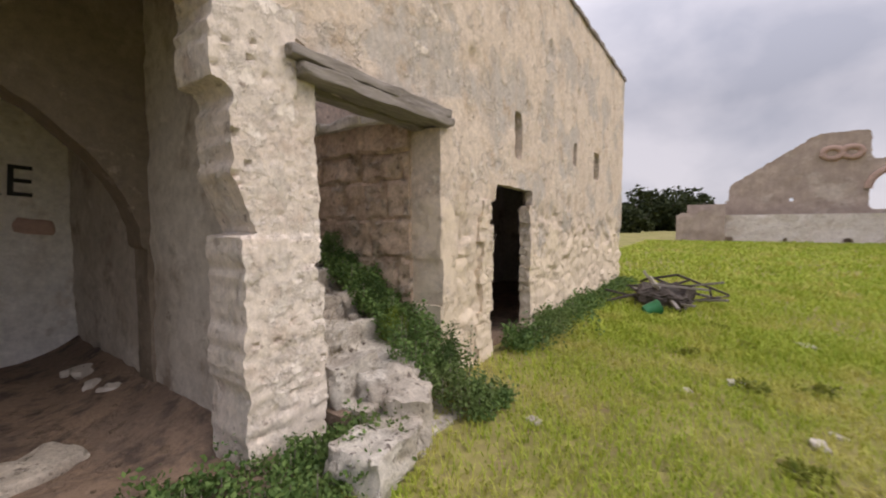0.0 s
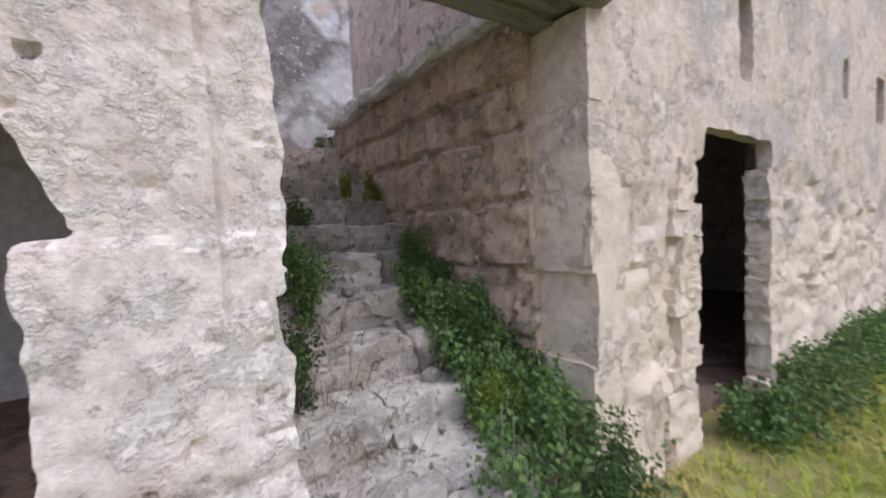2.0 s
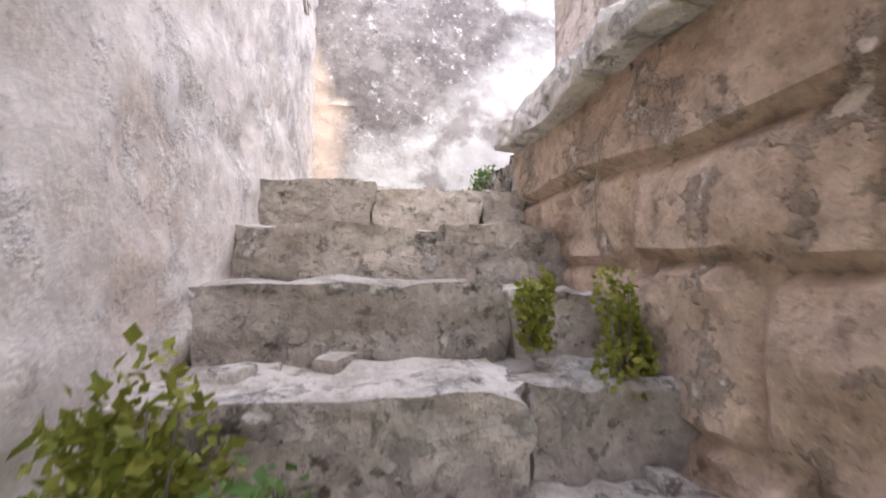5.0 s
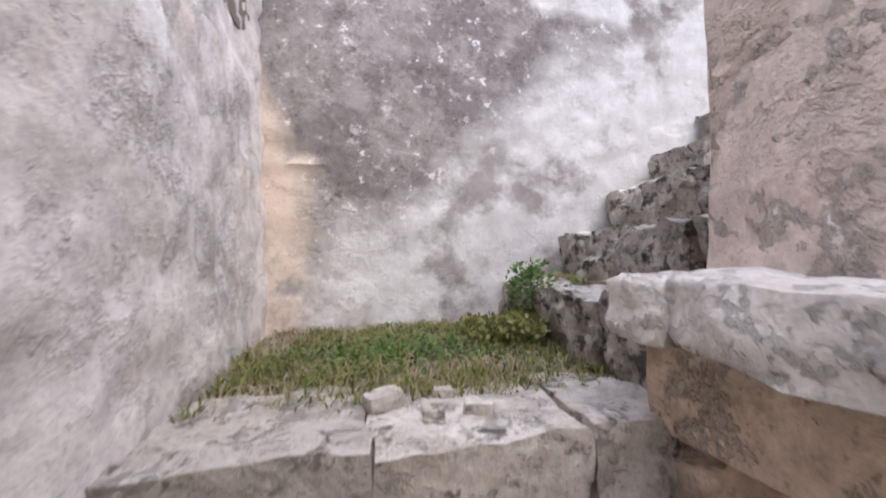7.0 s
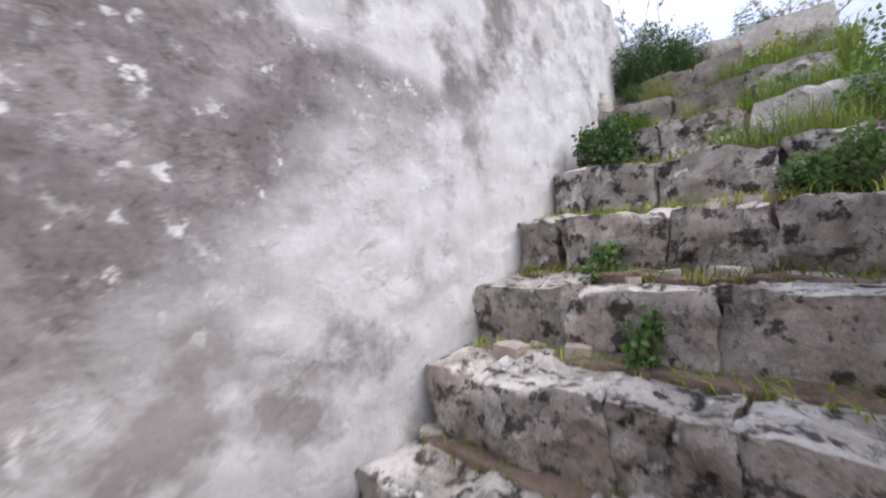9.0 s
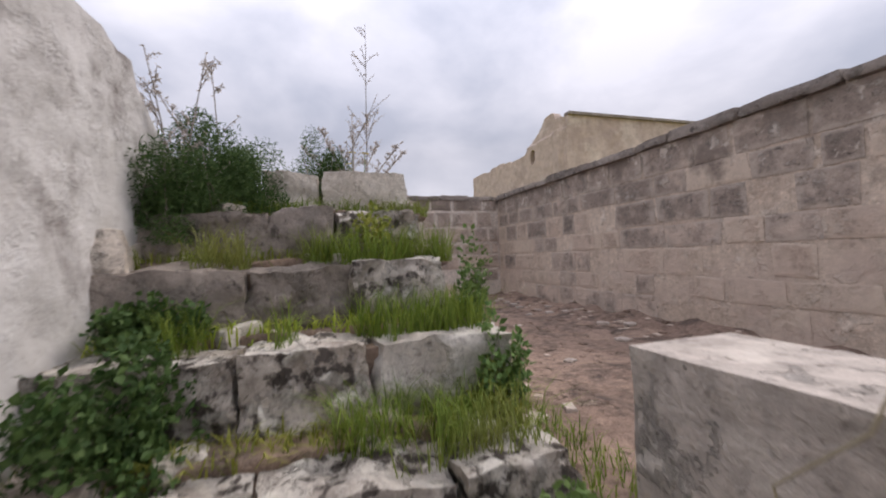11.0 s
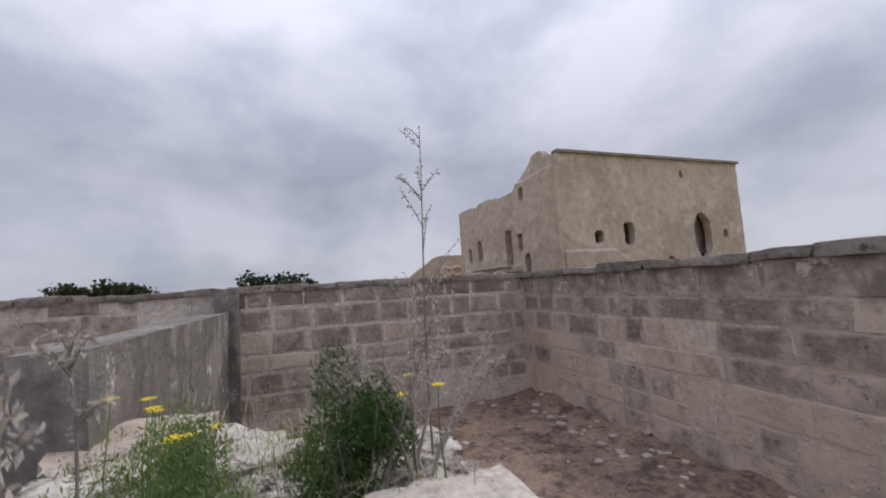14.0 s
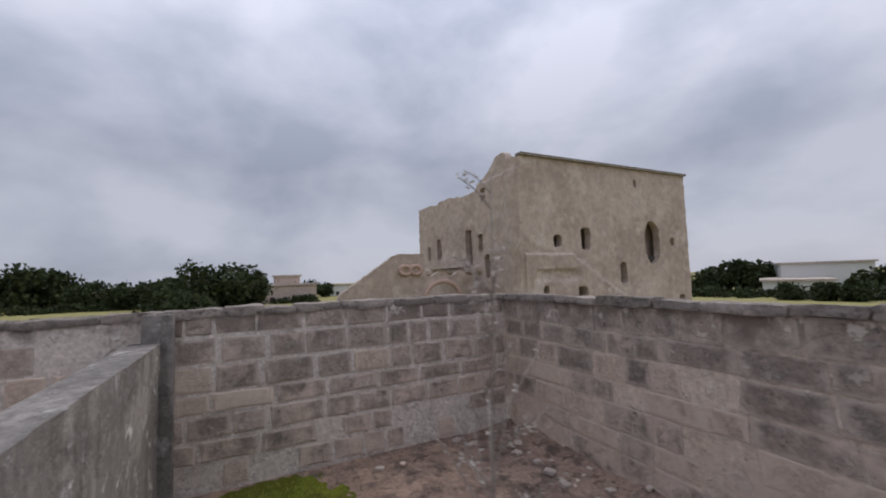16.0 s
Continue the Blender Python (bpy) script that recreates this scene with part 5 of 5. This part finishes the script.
def dry_plant(x, y, z, h, lean_x, lean_y, seed, twigs=9, pods=True, bark=M_TWIG, thick=0.0048):
    rng = np.random.default_rng(seed)
    e = empty("dry_stalk_plant", "tall dry stalk with pale seed heads", "plant", "dry stalks on the stair head")
    sv, sf, seeds = [], [], []
    main = [Vector((lean_x * t ** 1.3 + 0.02 * math.sin(5 * t + seed), lean_y * t ** 1.3, h * t)) for t in (0, 0.2, 0.4, 0.6, 0.8, 1.0)]
    tube(sv, sf, main, thick, 0.0018, 5)
    for k in range(twigs):
        t = rng.uniform(0.35, 0.98)
        i = min(4, int(t * 5))
        b = main[i].lerp(main[i + 1], t * 5 - i)
        a = rng.uniform(0, 6.28)
        ln = rng.uniform(0.12, 0.3) * h * (1.25 - t)
        d = Vector((math.cos(a) * 0.75, math.sin(a) * 0.75, 0.75))
        tip = b + d * ln
        tube(sv, sf, [b, b.lerp(tip, 0.5) + Vector((0, 0, 0.01)), tip], 0.0022, 0.0012, 4)
        for s in range(12):
            seeds.append(b.lerp(tip, 0.3 + 0.7 * s / 11))
    for s in range(14):
        seeds.append(main[4].lerp(main[5], s / 13))
    stem = mesh_object("stem", sv, sf, bark, e)
    if pods:
        leaf_mesh("seed_head", seeds, 0.018 if thick < 0.01 else 0.03, M_SEED, stem, 0.4, 0.4, seed, kind="stuff")
    e.matrix_basis = pose(x, y, z)
    return e


for k, (x, y, z, h, lx, ly, tw) in enumerate(((4.9, 4.3, 5.0, 0.8, -0.04, -0.12, 12), (5.0, 4.15, 5.0, 0.85, 0.05, 0.05, 9), (4.85, 4.3, 5.0, 0.8, 0.0, 0.1, 8), (5.76, 3.38, 5.22, 1.32, 0.02, -0.02, 20),
                                                (4.75, 4.2, 4.9, 0.75, 0.1, 0.2, 7), (5.5, 3.62, 5.25, 0.6, 0.1, -0.25, 10), (4.9, 4.1, 5.0, 0.6, -0.1, 0.25, 7), (5.05, 4.25, 5.0, 0.7, 0.1, 0.3, 8))):
    dry_plant(x, y, z, h, lx, ly, 820 + k, tw)
for k, (x, y, h, lx, ly) in enumerate(((5.60, 3.49, 0.62, 0.0, 0.0), (5.62, 3.5, 0.5, 0.12, -0.22), (5.58, 3.5, 0.5, -0.05, 0.2), (5.63, 3.46, 0.45, 0.2, 0.1), (5.57, 3.46, 0.42, -0.05, -0.28), (5.6, 3.53, 0.4, 0.1, 0.28), (5.64, 3.42, 0.45, 0.15, -0.34))):
    dry_plant(x, y, 5.22, h, lx, ly, 850 + k, 16, True, M_SEED, 0.009)
# yellow daisies
for k in range(11):
    rng = np.random.default_rng(860 + k)
    x, y = (5.65 + rng.uniform(-0.2, 0.2), 4.2 + rng.uniform(-0.2, 0.25)) if k < 8 else (5.6 + rng.uniform(-0.12, 0.12), 3.5 + rng.uniform(-0.1, 0.1))
    z, h = (5.15, rng.uniform(0.3, 0.46)) if k < 8 else (5.27, rng.uniform(0.22, 0.33))
    e = empty("yellow_flower", "small yellow daisy on a thin stem", "flower", "yellow flowers on the stair head")
    sv, sf = [], []
    tube(sv, sf, [(0, 0, 0), (0.01, 0.01, h * 0.5), (0.03, 0.0, h)], 0.003, 0.002, 4)
    stem = mesh_object("stem", sv, sf, M_LEAF, e)
    pv, pf = [], []
    for q in range(9):
        a = 2 * math.pi * q / 9
        b = len(pv)
        pv += [(0.03, 0, h), (0.03 + 0.018 * math.cos(a - 0.25), 0.018 * math.sin(a - 0.25), h + 0.006), (0.03 + 0.028 * math.cos(a), 0.028 * math.sin(a), h + 0.004), (0.03 + 0.018 * math.cos(a + 0.25), 0.018 * math.sin(a + 0.25), h + 0.006)]
        pf.append((b, b + 1, b + 2, b + 3))
    mesh_object("flower_head", pv, pf, M_PETAL, stem)
    e.matrix_basis = pose(x, y, z)

# moss and litter on the terrace
mv, mf = [], []
for i in range(25):
    for j in range(25):
        u, w = -1 + 2 * i / 24, -1 + 2 * j / 24
        x, y = 9.2 + 0.9 * u, 3.75 + 0.9 * w
        r = math.hypot(u, w) * (1 + 0.25 * noise.noise(Vector((u * 2, w * 2, 1))))
        mv.append((x, y, terrace_z(x, y) + 0.05 * (1 - r) + 0.012 * noise.noise(Vector((x * 9, y * 9, 0)))))
for i in range(24):
    for j in range(24):
        a = i * 25 + j
        mf.append((a, a + 25, a + 26, a + 1))
mesh_object("moss_patch", mv, mf, M_MOSS, label="yellow-green moss patch on the terrace floor", category="moss")
rng = np.random.default_rng(91)
q = np.stack([rng.uniform(8.5, 9.9, 1500), rng.uniform(3.1, 4.5, 1500), np.full(1500, 4.07)], 1)
blades("moss_grass", q, 0.04, M_YELLEAF, 92, 0.6, 0.005, label="short grass in the moss")
for k in range(150):
    x, y = rng.uniform(4.5, 10.0), rng.uniform(0.35, 3.1)
    if rng.random() < 0.6:
        y = rng.uniform(0.32, 0.85)
    s = rng.uniform(0.02, 0.06) if k % 5 else rng.uniform(0.06, 0.1)
    stone("fallen_chip", x, y, terrace_z(x, y) - 0.01, s * 1.4, s, s * 0.4, 900 + k, (M_MORTAR, M_ROOFSOIL, M_BLOCK, M_ROOFSOIL, M_PARAPET)[k % 5], turn=rng.uniform(0, 180), amp=0.01, n=3, round_off=0.4, label="small pale stone chip on the terrace floor", category="stone", group="stone chips")

settle(built)

# ---- things on the meadow ----
for i, (x, y, z, sx, sy, sz, tn) in enumerate(((0.0, -0.62, -0.08, 0.62, 0.4, 0.32, 12), (0.42, -0.5, -0.05, 0.42, 0.36, 0.42, 40), (0.5, -0.2, 0.05, 0.5, 0.34, 0.4, -10), (0.28, 0.02, 0.2, 0.5, 0.3, 0.36, 5), (0.75, -0.05, 0.05, 0.4, 0.4, 0.34, 22))):
    stone("boulder", x, y, z, sx, sy, sz, 950 + i, M_PALEROCK, turn=tn, amp=0.05, n=9, round_off=0.55, label="pale weathered boulder at the foot of the steps", category="stone", group="boulders by the steps")
for i, (x, y, s) in enumerate(((1.94, -3.05, 0.1), (2.2, -3.2, 0.07), (3.1, -2.6, 0.1), (2.6, -2.2, 0.08), (5.2, -3.4, 0.14), (1.2, -1.2, 0.09))):
    stone("field_stone", x, y, ground_z(x, y) - 0.01, s * 1.5, s, s * 0.45, 960 + i, M_PALEROCK, turn=i * 50, amp=0.015, n=5, label="small pale stone lying in the grass", category="stone", group="stones in the grass")
rng = np.random.default_rng(41)
for k in range(22):
    ln = rng.uniform(0.6, 1.7)
    m = (M_WOOD, M_DARKWOOD, M_DARKWOOD)[k % 3]
    ob = box("scrap_timber", -ln / 2, ln / 2, -0.035, 0.035, -0.02, 0.02, m, bevel=0.004, label="weathered timber scrap in a heap on the grass", category="timber", group="timber heap")
    ob.matrix_basis = pose(7.4 + rng.uniform(-0.7, 0.7), -1.5 + rng.uniform(-0.45, 0.45), 0.06 + 0.018 * k, rng.uniform(-15, 15), rng.uniform(-14, 14), rng.uniform(0, 180))
v, f = rough_stone(1.5, 0.9, 0.42, 44, 0.09, 12, 0.8)
mesh_object("debris_mound", v, f, M_DARKWOOD, None, False, "dark charred mound under the timber scraps", "mound").matrix_basis = pose(7.4, -1.5, -0.05)
for x, y, rz, ry, ln in ((6.75, -1.75, 75, -50, 0.75), (6.95, -1.6, 100, -58, 0.8)):
    ob = box("pale_pole", 0, ln, -0.03, 0.03, -0.025, 0.025, M_PALEWOOD, bevel=0.005, label="pale peeled pole leaning on the timber heap", category="pole", group="pale poles")
    ob.matrix_basis = pose(x, y, 0.05, 0, ry, rz)
cv, cf = [], []
for a, b in (((7.7, -1.7, 0.6), (9.0, -2.6, 0.08)), ((8.5, -2.25, 0.3), (8.35, -2.3, 0.02)), ((7.6, -2.0, 0.1), (9.0, -2.6, 0.06)), ((7.7, -1.7, 0.6), (7.5, -1.2, 0.5))):
    tube(cv, cf, [a, b], 0.028, 0.025, 6)
mesh_object("metal_frame", cv, cf, M_DARKWOOD, label="dark bent frame leaning from the timber heap", category="frame")
bv, bf = [], []
for i, (r, z) in enumerate(((0.10, 0.0), (0.13, 0.26), (0.14, 0.27), (0.12, 0.26), (0.09, 0.02))):
    for q in range(16):
        bv.append((r * math.cos(q * math.pi / 8), r * math.sin(q * math.pi / 8), z))
for i in range(4):
    for q in range(16):
        bf.append((i * 16 + q, i * 16 + (q + 1) % 16, (i + 1) * 16 + (q + 1) % 16, (i + 1) * 16 + q))
bf.append(tuple(range(64, 80)))
mesh_object("bucket", bv, bf, M_GREEN, label="green plastic bucket lying in the grass", category="bucket").matrix_basis = pose(5.9, -1.35, 0.1, 70, 0, 30)

rng = np.random.default_rng(51)
q = []
for n, x0, x1, y0, y1 in ((52000, -2.2, 6.0, -4.6, -0.15), (40000, 4.0, 14.0, -7.5, -0.15), (36000, 10.0, 34.0, -16.0, 2.5)):
    xs, ys = rng.uniform(x0, x1, n), rng.uniform(y0, y1, n)
    dens = np.array([noise.noise(Vector((a * 0.9, b * 0.9, 2.0))) for a, b in zip(xs, ys)])
    ok = (dens > rng.uniform(-0.9, 0.25, n)) & ~((xs < -0.6) & (ys > -0.9))
    q.append(np.stack([xs[ok], ys[ok], np.array([ground_z(a, b) for a, b in zip(xs[ok], ys[ok])])], 1))
blades("meadow_grass", q[0], 0.085, M_BLADE, 52, 1.0, 0.005, label="bright green meadow grass")
blades("meadow_grass", q[1], 0.13, M_BLADE, 53, 0.8, 0.010, label="bright green meadow grass")
blades("meadow_grass", q[2], 0.2, M_BLADE, 54, 0.8, 0.03, label="yellowing far meadow grass")
for k in range(6):
    x, y = rng.uniform(0.6, 6.5), rng.uniform(-3.6, -1.2)
    weed_patch("meadow_weed", x, y, ground_z(x, y) - 0.01, 0.2, 0.18, 0.07, 260, 0.04, M_YELLEAF, 1100 + k, "low broad-leaved weed in the meadow", group="meadow weeds")

# dry straw on the lower steps
q = np.stack([rng.uniform(0.05, 0.5, 260), rng.uniform(-0.1, 1.0, 260), np.zeros(260)], 1)
q[:, 2] = 0.2 + 0.62 * (q[:, 1] + 0.1)
blades("dry_straw", q, 0.3, M_STRAW, 61, 1.0, 0.003, label="thin dry straw on the lower steps")
for pts in (((2.47, 3.06, 4.39), (2.5, 3.1, 4.27), (2.6, 3.115, 4.16), (2.57, 3.12, 4.04), (2.48, 3.12, 3.98)), ((2.66, 3.11, 4.0), (2.55, 3.11, 3.93), (2.42, 3.12, 3.86)), ((1.25, 2.3, 2.55), (1.22, 2.3, 2.35), (1.18, 2.22, 2.2))):
    cv, cf = [], []
    tube(cv, cf, pts, 0.003, 0.002, 5)
    mesh_object("dry_twig", cv, cf, M_STRAW, label="bare pale twig against the wall", category="twig", group="bare twigs")

# ---- stones of the terrace walls ----
variants, dark_variants, pale_variants = [], [], []
for s in range(5):
    rs = random.Random(70 + s)
    vs = []
    for x, y, z in ((-0.5, 0, -0.5), (0.5, 0, -0.5), (0.5, 0, 0.5), (-0.5, 0, 0.5)):
        vs.append((x + rs.uniform(-0.05, 0.03), -0.3, z + rs.uniform(-0.07, 0.04)))
    for x, y, z in ((-0.46, 1, -0.43), (0.0, 1, -0.44), (0.46, 1, -0.43), (0.47, 1, 0.0), (0.46, 1, 0.43), (0.0, 1, 0.44), (-0.46, 1, 0.43), (-0.47, 1, 0.0)):
        vs.append((x * 0.95 + rs.uniform(-0.05, 0.05), 1 + rs.uniform(-0.2, 0.1), z * 0.93 + rs.uniform(-0.07, 0.07)))
    vs.append((rs.uniform(-0.1, 0.1), 1.25, rs.uniform(-0.1, 0.1)))
    fs = [(0, 1, 6, 5, 4), (1, 2, 8, 7, 6), (2, 3, 10, 9, 8), (3, 0, 4, 11, 10)] + [(4 + i, 4 + (i + 1) % 8, 12) for i in range(8)]
    me = bpy.data.meshes.new("wall_block")
    me.from_pydata(vs, [], [f[::-1] for f in fs])
    me.materials.append(M_BLOCK)
    variants.append(me)
    dark = me.copy()
    dark.materials[0] = M_DARKBLOCK
    dark_variants.append(dark)
    pale = me.copy()
    pale.materials[0] = M_PALEBLOCK
    pale_variants.append(pale)


def lay_blocks(parent, length, height, matrix, seed, joint, proud, keep, pale=0.0, low_dark=0.22, high_dark=0.7):
    rs = random.Random(seed)
    z = 0.0
    while z < height - 0.1:
        h = min(rs.uniform(0.22, 0.31), height - z)
        a = -rs.uniform(0.0, 0.3)
        while a < length:
            w = rs.uniform(0.26, 0.66)
            x0, x1 = max(a, 0), min(a + w, length)
            if x1 - x0 > 0.12 and rs.random() < keep(z / height):
                high = z > height * 0.62
                tone = rs.random()
                kind = dark_variants if tone < (high_dark if high else low_dark) else (pale_variants if tone > 1 - pale * (0.3 if high else 1.0) else variants)
                ob = new("block", kind[rs.randrange(5)])
                ob.parent = parent
                ob.matrix_basis = matrix @ Matrix.LocRotScale(((x0 + x1) / 2, 0, z + h / 2), Euler((0, radians(rs.uniform(-1.3, 1.3)), 0)), (x1 - x0 - joint * rs.uniform(0.7, 1.8), proud * rs.uniform(0.7, 1.4), h - joint * rs.uniform(0.7, 1.4)))
            a += w
        z += h


lay_blocks(wall_far, 4.3, 1.9, Matrix.Translation((10.115, 0.32, 4.08)) @ Matrix.Rotation(radians(90), 4, "Z"), 5, 0.035, 0.007, lambda t: 0.5 if t < 0.22 else 0.99, 0.04, 0.88, 0.95)
lay_blocks(wall_parapet, 8.0, 1.9, Matrix.Translation((2.1, 0.306, 4.08)), 6, 0.022, 0.0028, lambda t: 0.7 if t < 0.3 else (0.85 if t < 0.6 else 0.99), 0.15, 0.6, 0.92)
lay_blocks(wall_far, 4.2, 1.5, Matrix.Translation((10.115, 4.95, 4.5)) @ Matrix.Rotation(radians(90), 4, "Z"), 7, 0.035, 0.01, lambda t: 0.6)


# rough coping stones along the wall tops
rs = random.Random(15)
for parent, origin, axis, length in ((wall_parapet, (2.5, 0.24), 0, 7.7), (wall_far, (10.3, 0.35), 1, 8.8)):
    a = 0.0
    while a < length:
        w = rs.uniform(0.35, 0.75)
        x, y = (origin[0] + a + w / 2, origin[1]) if axis == 0 else (origin[0], origin[1] + a + w / 2)
        stone("coping_stone", x, y, 5.93, w if axis == 0 else 0.42, 0.24 if axis == 0 else w, 0.075 + rs.uniform(0, 0.03), 1300 + int(a * 20) + axis, M_COPING, parent, amp=0.02, n=5, round_off=0.25)
        a += w
